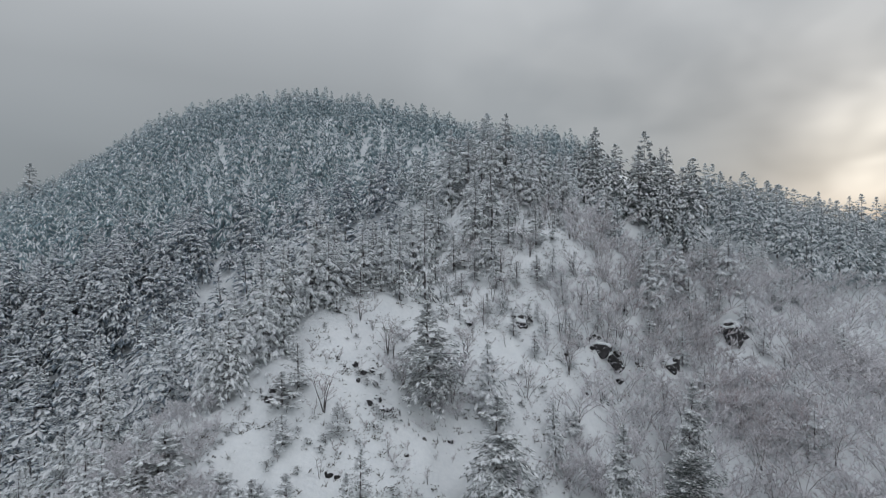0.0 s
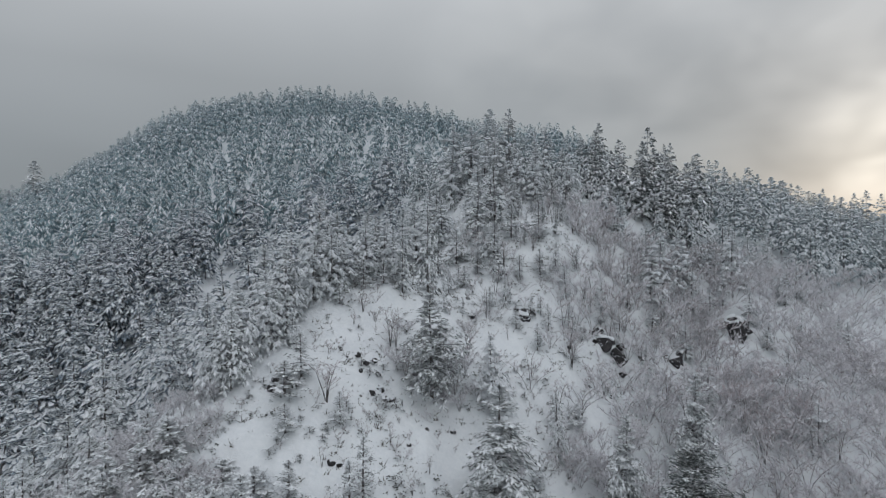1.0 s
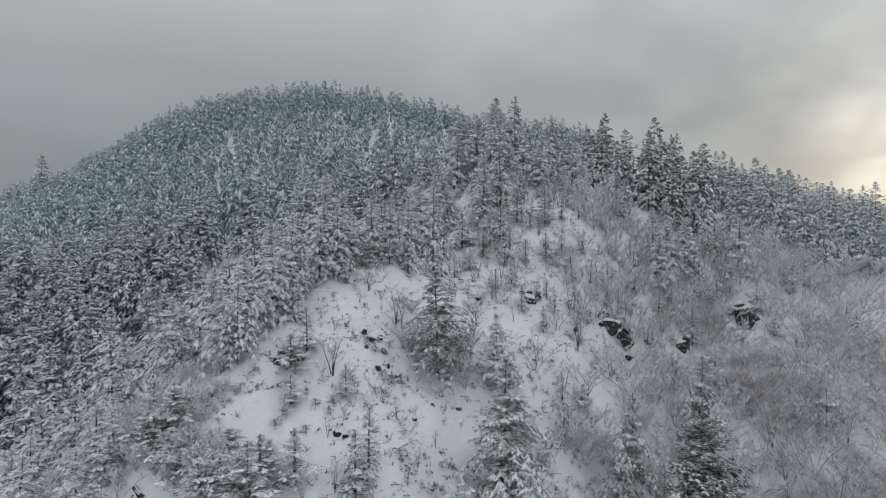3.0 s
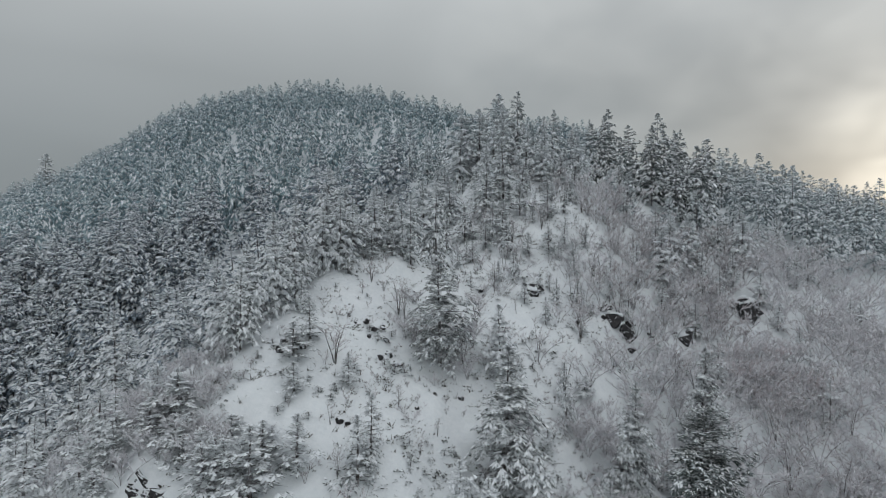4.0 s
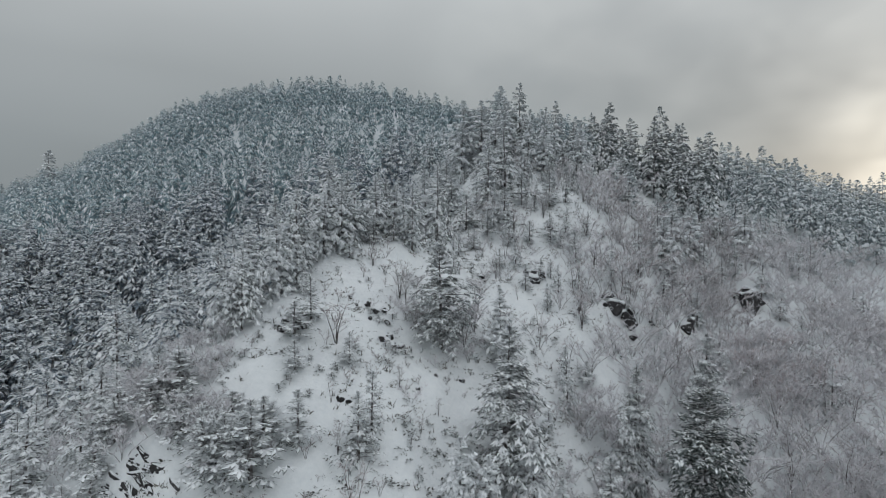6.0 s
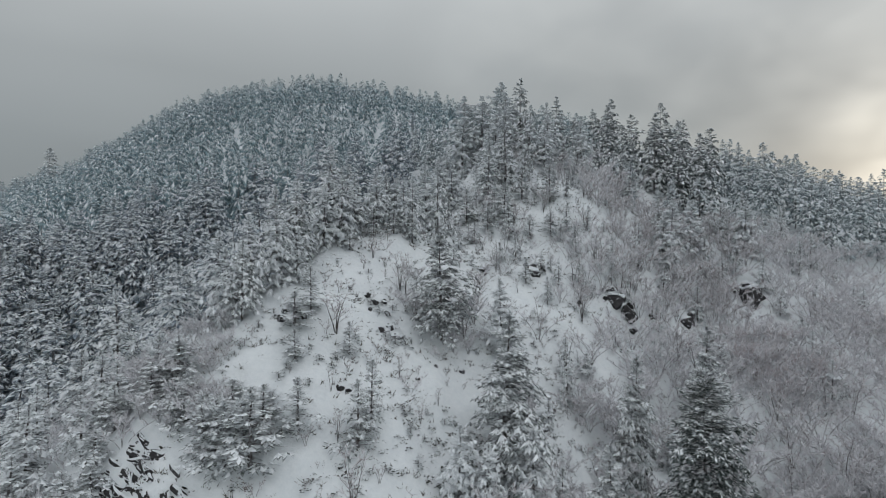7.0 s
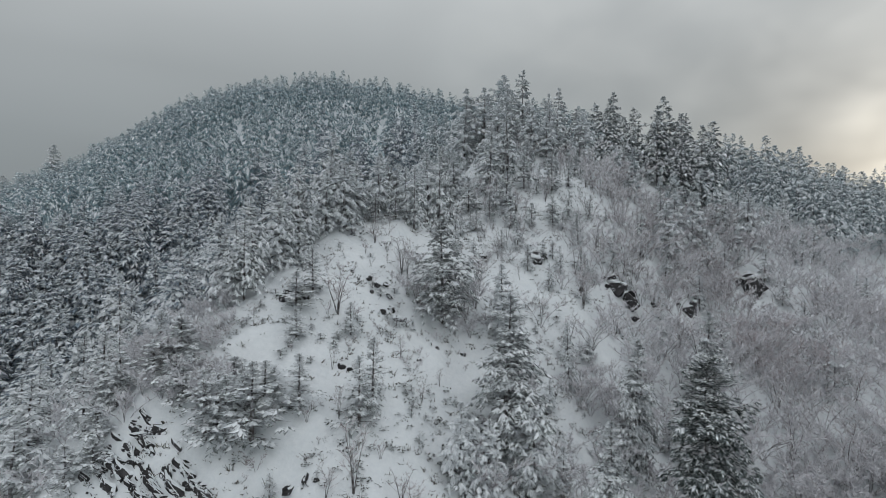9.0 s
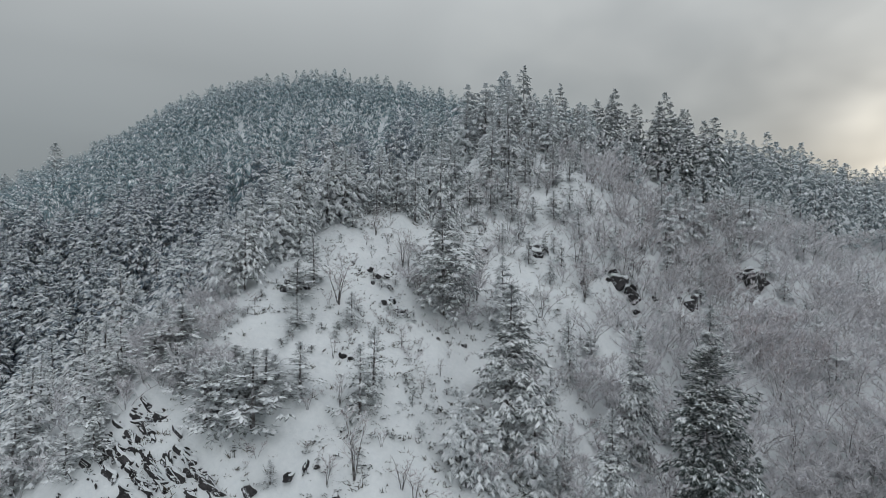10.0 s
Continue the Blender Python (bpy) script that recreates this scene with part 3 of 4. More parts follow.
for x, y, h, r in ((-10.1, 33.0, 3.7, 0.9), (-12.5, 33.4, 2.4, 0.8), (-12.4, 31.0, 4.9, 1.22), (-14.0, 31.0, 4.0, 1.22), (-22.2, 31.4, 2.4, 0.9), (-21.6, 30.2, 1.8, 0.8), (-23.0, 29.8, 2.6, 1.0), (-22.4, 33.6, 2.8, 1.0), (-20.6, 34.6, 2.6, 1.1), (-19.2, 35.4, 3.0, 1.2), (-18.6, 33.8, 2.2, 1.0), (-15.3, 31.1, 3.5, 1.15), (-17.7, 33.0, 2.2, 0.93), (-6.3, 33.4, 4.7, 1.02), (-5.7, 35.1, 4.4, 0.84),
                   (-10.5, 28.8, 1.5, 0.38), (-11.6, 37.2, 2.2, 0.81), (-11.6, 41.4, 3.7, 1.0), (-12.4, 39.6, 2.6, 0.95), (-8.1, 39.4, 2.6, 0.69), (-17.7, 34.4, 1.7, 0.82), (-15.0, 34.4, 1.3, 0.75), (28.7, 71.6, 3.8, 1.1)):
    k = int(abs(x * 5)) % 3
    young_kinds[k].put(stand(x, y, h / 4.0, x * 91 % 360, 0.1, wide=r / h * 4.0 / (1.5, 1.7, 1.35)[k] * 2.1))
for x, y, h in ((4.0, 66.0, 3.4), (6.4, 69.0, 4.6), (9.4, 66.4, 3.0), (2.2, 63.0, 2.6), (12.2, 67.4, 3.6), (5.2, 61.4, 2.4), (9.0, 71.6, 4.4), (13.0, 72.6, 5.0), (1.4, 68.6, 4.6), (-1.0, 66.0, 4.0), (14.6, 62.0, 2.8), (-6.6, 55.0, 2.6), (-8.6, 54.0, 3.0), (-10.6, 51.6, 2.2)):
    young_kinds[int(abs(x * 5)) % 3].put(stand(x, y, h / 4.0, x * 91 % 360, 0.1, wide=1.45))
bushy_kinds = [conifer_kind("low bushy pine thick with rime beside the crag", "bushy pines", leaf=PLASTERED, seed=57 + k, H=3.0, R=1.8, bare=0.03, tiers=9, per=6, clumps=9, fan=6, petal=0.2, slim=0.22, droop=0.35, sag=0.45, pad=0.42, full=0.35, ragged=0.6, lumpy=0.24, snowy=1.0, cover=1.3, dark=0.7, shelter_shade=0.05, rise=30) for k in range(2)]
for k, (x, y, size) in enumerate(((-14.7, 31.5, 1.1), (-13.0, 31.4, 1.2), (-16.0, 32.3, 0.9), (-13.9, 30.7, 0.8), (-17.6, 33.6, 0.8), (-11.9, 33.6, 0.6), (-19.6, 36.2, 0.9), (-21.4, 36.9, 1.0), (-5.9, 34.2, 0.7))):
    bushy_kinds[k % 2].put(stand(x, y, size, k * 67, 0.15))
# the pale needles paint the haze in front of these far pines
far_pine = conifer_kind("tall old pine standing above the far shoulder of the hill", "far single pines", leaf=RIME_HAZE_NEEDLE, seed=66, H=18.0, R=4.4, bare=0.05, tiers=15, per=5, clumps=3, fan=4, petal=1.5, droop=0.5, full=0.7)
for x, y, h in ((-255.6, 321.5, 30.0), (-272.0, 322.0, 16.0), (-285.0, 318.0, 18.0), (-206.0, 304.0, 15.0), (-236.0, 316.0, 14.0)):
    far_pine.put(stand(x, y, h / 18.0, x % 360, 0.3, wide=1.35))
laden_kinds = [conifer_kind("tall pine plastered white with snow below the crest", "snow-plastered pines", leaf=PLASTERED, seed=47 + k, H=11.0, R=r, bare=0.08, tiers=13, per=6, clumps=5, fan=4, petal=0.64, slim=0.24, droop=0.65, hang=1.1, sag=0.5, full=0.66, ragged=0.35, snowy=1.0, cover=1.15, dark=1.0, broad=1.2, shelter_shade=0.02) for k, r in enumerate((3.2, 3.5))]
for k, (x, y, h) in enumerate(((-4.0, 72.0, 10.0), (-5.6, 68.5, 8.0), (4.3, 74.0, 7.5), (5.0, 68.5, 5.0), (-5.6, 57.0, 6.0), (-11.6, 52.5, 7.0), (-13.4, 54.0, 7.5), (-9.0, 60.5, 7.5), (-7.2, 64.0, 7.5), (1.0, 92.0, 11.0), (4.6, 93.0, 11.5), (-2.4, 84.0, 10.5), (8.0, 86.5, 9.5), (11.4, 82.5, 7.5), (7.0, 79.5, 6.0),
                               (13.6, 80.5, 6.5), (28.0, 71.5, 7.0), (31.6, 77.0, 8.0), (17.8, 82.0, 4.5), (8.6, 92.5, 10.5), (1.2, 103.0, 13.0), (9.4, 108.0, 13.5), (-0.6, 78.5, 7.0), (10.0, 76.6, 4.6), (-1.4, 82.0, 9.0), (5.2, 83.0, 6.0), (3.4, 80.0, 4.5), (6.4, 86.0, 8.0), (14.8, 84.0, 8.0), (20.5, 86.0, 9.0), (35.5, 80.0, 8.0), (46.0, 84.0, 8.5), (4.4, 48.6, 7.8), (0.3, 33.4, 5.6), (2.0, 33.2, 5.4), (5.4, 35.6, 6.2), (-14.6, 49.6, 5.0), (-13.2, 51.6, 6.2), (-10.6, 54.4, 6.0), (-8.6, 56.4, 6.4), (-7.0, 58.4, 5.6), (-15.6, 47.2, 4.6), (-16.8, 42.4, 7.0), (-15.3, 44.2, 7.0), (-14.1, 45.6, 4.6), (-18.2, 40.6, 6.0), (-13.2, 44.9, 3.2))):
    laden_kinds[k % 2].put(stand(x, y, h / 11.0, k * 77, 0.2, wide=1.4 if y > 70 else 1.25))
# snow-laden pines scattered below the edge of the wood
X, Y, rng = scatter(-10, 62, 58, 96, 3.3, 12)
for x, y in zip(X, Y):
    if edge(x) - 13 < y < edge(x) and y > 58 and not -1 < x < 15 and rng.random() < np.interp(edge(x) - y, (0, 6, 13), (0.9, 0.5, 0.12)):
        spire_kinds[rng.integers(3)].put(stand(x, y, rng.uniform(0.42, 0.85), rng.uniform(0, 360)))


X, Y, rng = scatter(0, 26, 58, 88, 2.3, 61)
for x, y in zip(X, Y):
    if y < edge(x) and waves(x, y, 4.0, 62) + rng.normal(0, 0.25) > 0.04:
        if rng.random() < 0.6:
            spire_kinds[rng.integers(3)].put(stand(x, y, rng.uniform(0.22, 0.5), rng.uniform(0, 360), wide=1.2))
        else:
            young_kinds[rng.integers(3)].put(stand(x, y, rng.uniform(0.4, 0.8), rng.uniform(0, 360), 0.1))


# rimed pines among the brush
X, Y, rng = scatter(30, 66, 58, 84, 5.0, 67)
for x, y in zip(X, Y):
    if y < edge(x) - 1 and y > 0.95 * x + 16 and rng.random() < 0.45 and not any(abs(x - a) < 2.2 and -6 < y - b < 1.0 for a, b in ((41.4, 74.3), (28.4, 64.9))):
        spire_kinds[rng.integers(3)].put(stand(x, y, rng.uniform(0.4, 0.75), rng.uniform(0, 360), wide=1.25))


# larger rocks: x, y, radius
ROCKS = ((19.2, 61.8, 1.6), (20.3, 61.4, 1.5), (18.3, 63.0, 0.8), (20.9, 62.8, 0.8), (17.5, 62.6, 0.5), (20.4, 60.2, 0.7), (41.4, 74.3, 2.3), (42.6, 75.5, 2.0), (40.4, 75.6, 1.2), (28.4, 64.9, 1.2), (29.3, 66.0, 1.1), (27.6, 65.6, 0.6), (9.2, 60.9, 1.1), (10.0, 61.9, 0.9), (8.4, 61.6, 0.5),
         (-7.0, 45.6, 0.45), (-6.0, 45.2, 0.4), (-6.4, 46.4, 0.4), (-12.6, 41.0, 0.35), (-13.4, 40.4, 0.4), (-15.2, 49.4, 0.9), (-5.1, 43.5, 0.55), (-6.2, 43.4, 0.45), (-5.6, 44.2, 0.5), (-4.6, 44.0, 0.4))


# ---- bare bushes and brush ----
def bush(seed, H, stems, branches, twigs, wide=0.5, thick=0.013, rimed=0.6, arch=0.3):
    """Corners and triangles of stems, bare twigs and rimed twigs of a leafless bush."""
    rng = np.random.default_rng(seed)
    wood, A, B = [], [], []
    for k in range(stems):
        az = k / stems * math.tau + rng.uniform(-0.5, 0.5)
        lean = rng.uniform(0.1, wide)
        h = H * rng.uniform(0.7, 1.0)
        u = np.linspace(0, 1, 5)
        reach = h * (lean * u + arch * lean * u * u)
        path = np.column_stack([np.cos(az) * reach + rng.normal(0, 0.02 * H, 5) * u, np.sin(az) * reach + rng.normal(0, 0.02 * H, 5) * u, h * (u - 0.12 * u * u) - 0.25 * (u == 0)])
        wood.append(tube(path, (0.008 * H + 0.012) * (1.05 - 0.85 * u), 3))
        v = rng.uniform(0.25, 1.0, branches)
        p = np.column_stack([np.interp(v, u, path[:, i]) for i in range(3)])
        a = rng.uniform(0, math.tau, branches)
        d = unit(np.column_stack([np.cos(a) + lean * math.cos(az), np.sin(a) + lean * math.sin(az), rng.uniform(0.5, 1.6, branches)]))
        l = H * rng.uniform(0.16, 0.36, branches) * (1.15 - 0.5 * v)
        A.append((p, p + d * l[:, None], np.full(branches, thick * 1.2)))
        w = rng.uniform(0.15, 1.0, (branches, twigs))
        q = p[:, None] + d[:, None] * (l[:, None] * w)[..., None]
        e = unit(d[:, None] + rng.normal(0, 0.55, (branches, twigs, 3)))
        m = H * rng.uniform(0.06, 0.15, (branches, twigs))
        B.append((q.reshape(-1, 3), (q + e * m[..., None]).reshape(-1, 3), np.full(branches * twigs, thick)))
    a, b, r = (np.concatenate(v) for v in zip(*(A + B)))
    white = rng.random(len(a)) < rimed
    bare = blades(a[~white], b[~white], r[~white])
    rime = blades(a[white], b[white], r[white] * 1.5)
    return wood, bare, rime


def bush_kind(name, label, category, group, twig=None, bark=None, **shape):
    def build():
        wood, bare, rime = bush(**shape)
        top = tagged(new(name), label, category, group)
        for one in wood:
            part("stem", mesh_from("stem", *one, [bark or STEM], smooth=True), top)
        twigs = tagged(part("twig_mass", mesh_from("twig_mass", *bare, [twig or TWIG]), top), kind="stuff")
        tagged(part("rime", mesh_from("rime", *rime, [RIME]), twigs, "white rime and snow along the twigs"), kind="stuff")
        return top
    return Kind(build)


brush_kinds = [bush_kind("bare_bush", "leafless bush covered in white rime among the brush", "bush", "frosted bushes", seed=200 + k, H=h, stems=5, branches=14, twigs=13, wide=w, rimed=min(0.95, f + 0.2), thick=0.014, arch=0.6)
               for k, (h, w, f) in enumerate(((3.6, 0.55, 0.72), (3.0, 0.7, 0.78), (4.2, 0.4, 0.68), (3.4, 0.6, 0.56)))]
brush_kinds += [bush_kind("bare_bush", "low arching leafless bush weighed down with snow", "bush", "frosted bushes", seed=210 + k, H=2.3, stems=6, branches=14, twigs=12, wide=1.1, rimed=0.9, thick=0.014, arch=0.9) for k in range(2)]
red_bush = bush_kind("bare_bush", "reddish-brown leafless bush with little rime", "bush", "frosted bushes", twig=RED_TWIG, seed=216, H=4.0, stems=7, branches=12, twigs=11, wide=0.55, rimed=0.66, thick=0.014)
for x, y in ((33.0, 61.5), (34.8, 63.0), (36.6, 62.0), (35.6, 65.2), (38.2, 64.4), (37.4, 60.2), (32.0, 64.0), (39.8, 62.8), (34.0, 59.4), (40.6, 66.0), (36.0, 58.0), (39.0, 59.0), (42.0, 61.0)):
    red_bush.put(stand(x, y, 1.05 + 0.2 * math.sin(x * 9), x * 41 % 360, 0.1))
slim_kinds = [bush_kind("bare_sapling", "slim leafless sapling with rime on its twigs", "sapling", "bare saplings", bark=BARK, seed=220 + k, H=4.0, stems=n, branches=8, twigs=5, wide=0.22, rimed=0.45, thick=0.012)
              for k, n in enumerate((2, 3, 4))]
low_kinds = [bush_kind("low_shrub", "low brown leafless shrub poking out of the snow", "shrub", "low shrubs", seed=240 + k, H=1.2, stems=3, branches=7, twigs=5, wide=0.8, rimed=0.35, thick=0.010)
             for k in range(3)]

X, Y, rng = scatter(-1, 62, 32, 98, 1.62, 21)
brush_far, put = [], 0
for x, y in zip(X, Y):
    if y > edge(x) + 1:
        continue
    share = np.interp(x - 0.25 * y, (-6, -1, 3, 8), (0.06, 0.28, 0.6, 0.66))
    if rng.random() > share:
        continue
    if any(abs(x - a) < r * 0.8 and -2.6 < y - b < r for a, b, r in ROCKS if r > 0.85):
        continue
    size = rng.uniform(0.6, 1.2) * np.interp(x, (12, 20), (1.0, 1.35))
    if put < 205 and y < 52 - 0.12 * abs(x - 20):
        put += 1
        brush_kinds[rng.integers(6)].put(stand(x, y, size, rng.uniform(0, 360), 0.1, rng.normal(0, 9)))
    else:
        brush_far.append((x, y, size))
        if x > 17 and y < 74 and rng.random() < 0.15:
            brush_far.append((x + rng.uniform(-1, 1), y + rng.uniform(-1, 1), size * rng.uniform(0.5, 0.9)))


def plant_brush(name, label, places, shapes, seed):
    rng = np.random.default_rng(seed)
    made = []
    for shape in shapes:
        wood, bare, rime = bush(**shape)
        pieces = (join(wood), bare, rime)
        v, f = join(pieces)
        made.append((v, f, np.repeat((0, 1, 2), [len(p[1]) for p in pieces])))
    V, F, M, count = [], [], [], 0
    for x, y, size in places:
        v, f, m = made[rng.integers(len(made))]
        a = rng.uniform(0, math.tau)
        c, s = math.cos(a), math.sin(a)
        V.append(np.column_stack([v[:, 0] * c - v[:, 1] * s, v[:, 0] * s + v[:, 1] * c, v[:, 2]]) * size + (x, y, float(ground(x, y)) - 0.1))
        F.append(f + count)
        M.append(m)
        count += len(v)
    me = mesh_from(name, np.concatenate(V), np.concatenate(F), [STEM, TWIG, RIME], np.concatenate(M))
    tagged(new(name, me), label, "brush", kind="stuff")


# bushes above the crag, round the lone pine and among the young pines
X, Y, rng = scatter(-26.5, -16.6, 33.2, 42.5, 1.4, 51)
for x, y in zip(X, Y):
    if y > 33.0 - 0.55 * (x + 19.5) and y < 42.5 - 0.4 * (x + 24) and rng.random() < 0.85:
        brush_kinds[rng.integers(6)].put(stand(x, y, rng.uniform(0.4, 0.75), rng.uniform(0, 360), 0.1, rng.normal(0, 9)))
for x, y, size in ((-15.6, 32.0, 0.6), (-16.4, 32.6, 0.7), (-14.8, 31.4, 0.65), (-13.6, 32.6, 0.5), (-15.2, 33.4, 0.6), (-13.2, 30.8, 0.5), (-20.6, 33.4, 0.5), (-19.2, 33.2, 0.45), (-21.6, 33.0, 0.5), (-18.2, 32.6, 0.4), (-4.6, 47.6, 0.8), (-3.4, 48.6, 0.9), (-2.4, 47.0, 0.6), (0.6, 49.6, 1.0), (1.8, 50.6, 1.0), (2.8, 49.4, 0.9), (-0.2, 46.6, 0.6), (1.2, 47.2, 0.7), (-2.8, 50.4, 0.9), (-4.0, 51.4, 0.8)):
    brush_kinds[int(abs(x * 10)) % 6].put(stand(x, y, size, x * 71 % 360, 0.1, 6 * math.sin(x * 5)))
X, Y, rng = scatter(1, 16, 57, 78, 1.9, 52)
brush_far += [(x, y, rng.uniform(0.3, 0.7)) for x, y in zip(X, Y) if y < edge(x) + 2 and waves(x, y, 3.0, 53) > 0.14]
X, Y, rng = scatter(60, 104, 50, 110, 2.4, 22)
brush_far += [(x, y, rng.uniform(0.8, 1.5)) for x, y in zip(X, Y) if y < edge(x) + 4 and y > 0.9 * x]
X, Y, rng = scatter(-14, 4, 50, 80, 2.1, 26)
brush_far += [(x, y, rng.uniform(0.4, 0.8)) for x, y in zip(X, Y) if edge(x) - 7 < y < edge(x) + 2 and rng.random() < 0.4]
X, Y, rng = scatter(0, 60, 72, 104, 2.6, 28)
brush_far += [(x, y, rng.uniform(0.5, 1.0)) for x, y in zip(X, Y) if edge(x) + 1 < y < edge(x) + 8 and rng.random() < 0.5]
X, Y, rng = scatter(-4, 6, 37, 58, 1.9, 27)
brush_far += [(x, y, rng.uniform(0.25, 0.7)) for x, y in zip(X, Y) if rng.random() < 0.25]
X, Y, rng = scatter(-48, -18, 24, 43, 1.9, 23)
brush_far += [(x, y, rng.uniform(0.4, 0.9)) for x, y in zip(X, Y) if y > 32.5 - 0.5 * (x + 22) or x < -24]
brush_far = [p for p in brush_far if not any(abs(p[0] - a) < r * 0.8 and -3.2 < p[1] - b < r for a, b, r in ROCKS if r > 0.85)]
rng = np.random.default_rng(29)
brush_far += [(a + rng.uniform(-2, 2), b - rng.uniform(1.2, 5.0), rng.uniform(0.22, 0.42)) for a, b, r in ROCKS if r > 0.85 and a > 15 for k in range(7)]
# grey-brown brush, its darkness partly standing for the shade beneath the grove
brown = [p for p in brush_far if 0.27 * p[1] < p[0] < 0.56 * p[1] and p[1] > 64]
brush_far = [p for p in brush_far if p not in brown]
plant_brush("brush", "grey-brown leafless brush with little rime below the pines", brown, [dict(seed=270 + k, H=h, stems=5, branches=9, twigs=8, wide=w, thick=0.018, rimed=0.62, arch=0.8) for k, (h, w) in enumerate(((3.5, 0.7), (3.2, 0.9), (3.8, 0.55)))], 30)
plant_brush("brush", "dense leafless brush white with rime on the slope", brush_far, [dict(seed=260 + k, H=h, stems=4, branches=9, twigs=8, wide=w, thick=d * 0.8, rimed=f, arch=0.9) for k, (h, w, d, f) in enumerate(((3.5, 0.75, 0.020, 0.88), (3.2, 0.95, 0.028, 0.97), (3.9, 0.55, 0.018, 0.75), (3.4, 0.8, 0.022, 0.93), (2.8, 1.1, 0.028, 0.97)))], 24)

for x, y, h, r in ((-9.3, 40.2, 3.8, 1.53), (-7.6, 33.3, 2.5, 0.58), (-2.5, 37.3, 2.0, 0.57), (-8.7, 36.0, 1.9, 0.55), (-4.3, 39.8, 2.1, 0.43), (-1.3, 39.5, 1.7, 0.34), (-8.2, 51.3, 2.8, 1.12), (-5.3, 49.1, 4.3, 0.96), (-4.8, 49.5, 4.0, 0.76),
                   (4.7, 51.0, 5.0, 1.11), (13.9, 57.4, 4.7, 1.25), (21.1, 63.8, 4.1, 2.08), (2.3, 53.4, 4.1, 1.45), (11.4, 52.8, 3.4, 1.15), (8.7, 53.5, 4.6, 0.87), (-5.9, 29.6, 5.2, 1.1), (-2.6, 48.0, 3.0, 1.2), (-0.2, 47.4, 2.6, 1.2), (0.8, 48.4, 2.8, 1.2),
                   (-3.6, 46.6, 2.4, 1.0), (17.5, 66.0, 4.4, 1.0), (24.0, 68.0, 4.6, 1.2), (6.0, 63.0, 3.6, 1.0), (-3.2, 30.3, 2.4, 0.9), (-7.4, 29.2, 1.6, 0.9), (-2.4, 29.6, 2.6, 1.0), (-0.6, 29.0, 2.2, 0.9), (32.4, 50.4, 4.4, 1.6), (41.0, 58.0, 4.6, 1.5), (33.2, 51.7, 5.4, 1.5), (42.1, 55.7, 5.0, 1.6), (34.8, 61.0, 5.6, 1.7), (42.7, 61.9, 5.6, 1.6), (37.7, 50.9, 4.6, 1.6), (34.6, 56.4, 5.2, 1.5), (24.6, 54.0, 5.0, 1.5), (27.0, 58.4, 4.8, 1.6), (14.6, 44.6, 4.4, 1.4), (11.8, 41.6, 4.0, 1.4)):
    k = int(abs(x * 9)) % 3
    slim_kinds[k].put(stand(x, y, h / 4.0, x * 57 % 360, 0.1, wide=min(1.7, r / h * 4.0 / 1.05)))
X, Y, rng = scatter(2, 26, 54, 82, 2.6, 65)
for x, y in zip(X, Y):
    if y < edge(x) + 1 and rng.random() < 0.4:
        slim_kinds[rng.integers(3)].put(stand(x, y, rng.uniform(0.5, 1.2), rng.uniform(0, 360), 0.1, rng.normal(0, 4)))
X, Y, rng = scatter(-17, 16, 27, 76, 1.6, 25)
for x, y in zip(X, Y):
    if y < edge(x) - 2 and y > 27.5 + 0.1 * abs(x) and waves(x, y, 4.0, 17) + rng.normal(0, 0.2) > 0.06:
        low_kinds[rng.integers(3)].put(stand(x, y, rng.uniform(0.35, 1.0) ** 1.2 * 1.3, rng.uniform(0, 360), 0.06))


def low_evergreen(seed):
    def build():
        wood, needles, snow = conifer(seed=seed, H=0.8, R=0.8, bare=0.02, tiers=3, per=4, clumps=2, fan=4, petal=0.3, slim=0.2, droop=0.3, full=0.3, ragged=0.6, lumpy=0.25, snowy=0.75, shelter_shade=0.05)
        top = tagged(new("low_evergreen"), "low dark evergreen shrub half buried in the snow", "shrub", "low evergreen shrubs")
        tagged(part("stem", mesh_from("stem", *wood, [BARK]), top), kind="stuff")
        crown = tagged(part("crown", mesh_from("crown", *needles, [DARK_NEEDLE]), top), kind="stuff")
        tagged(part("snow_load", mesh_from("snow_load", *snow, [TREE_SNOW]), crown, "snow lying on the sprigs"), kind="stuff")
        return top
    return Kind(build)


evergreens = [low_evergreen(290 + k) for k in range(4)]
for k, (x, y, size) in enumerate(((-7.4, 45.2, 0.7), (-6.6, 44.6, 0.8), (-5.6, 46.0, 0.7), (-5.0, 42.8, 0.8), (-4.2, 43.4, 0.7), (-5.8, 42.9, 0.6), (-13.0, 41.4, 0.6), (-12.2, 40.6, 0.6), (-14.2, 40.2, 0.5), (-7.9, 40.9, 0.6), (-10.0, 37.8, 0.6), (-8.8, 38.4, 0.5))):
    evergreens[k % 4].put(stand(x, y, size, k * 80, 0.06, wide=1.3))
X, Y, rng = scatter(-16, 20, 28, 82, 1.2, 54)
for x, y in zip(X, Y):
    if y < edge(x) - 1.5 and y > 28 - 0.35 * (x + 8) and waves(x, y, 3.4, 55) + 0.5 * waves(x, y, 1.4, 56) + rng.normal(0, 0.1) > 0.2:
        evergreens[rng.integers(4)].put(stand(x, y, rng.uniform(0.18, 0.7), rng.uniform(0, 360), 0.06, rng.normal(0, 6), rng.uniform(0.8, 1.5)))


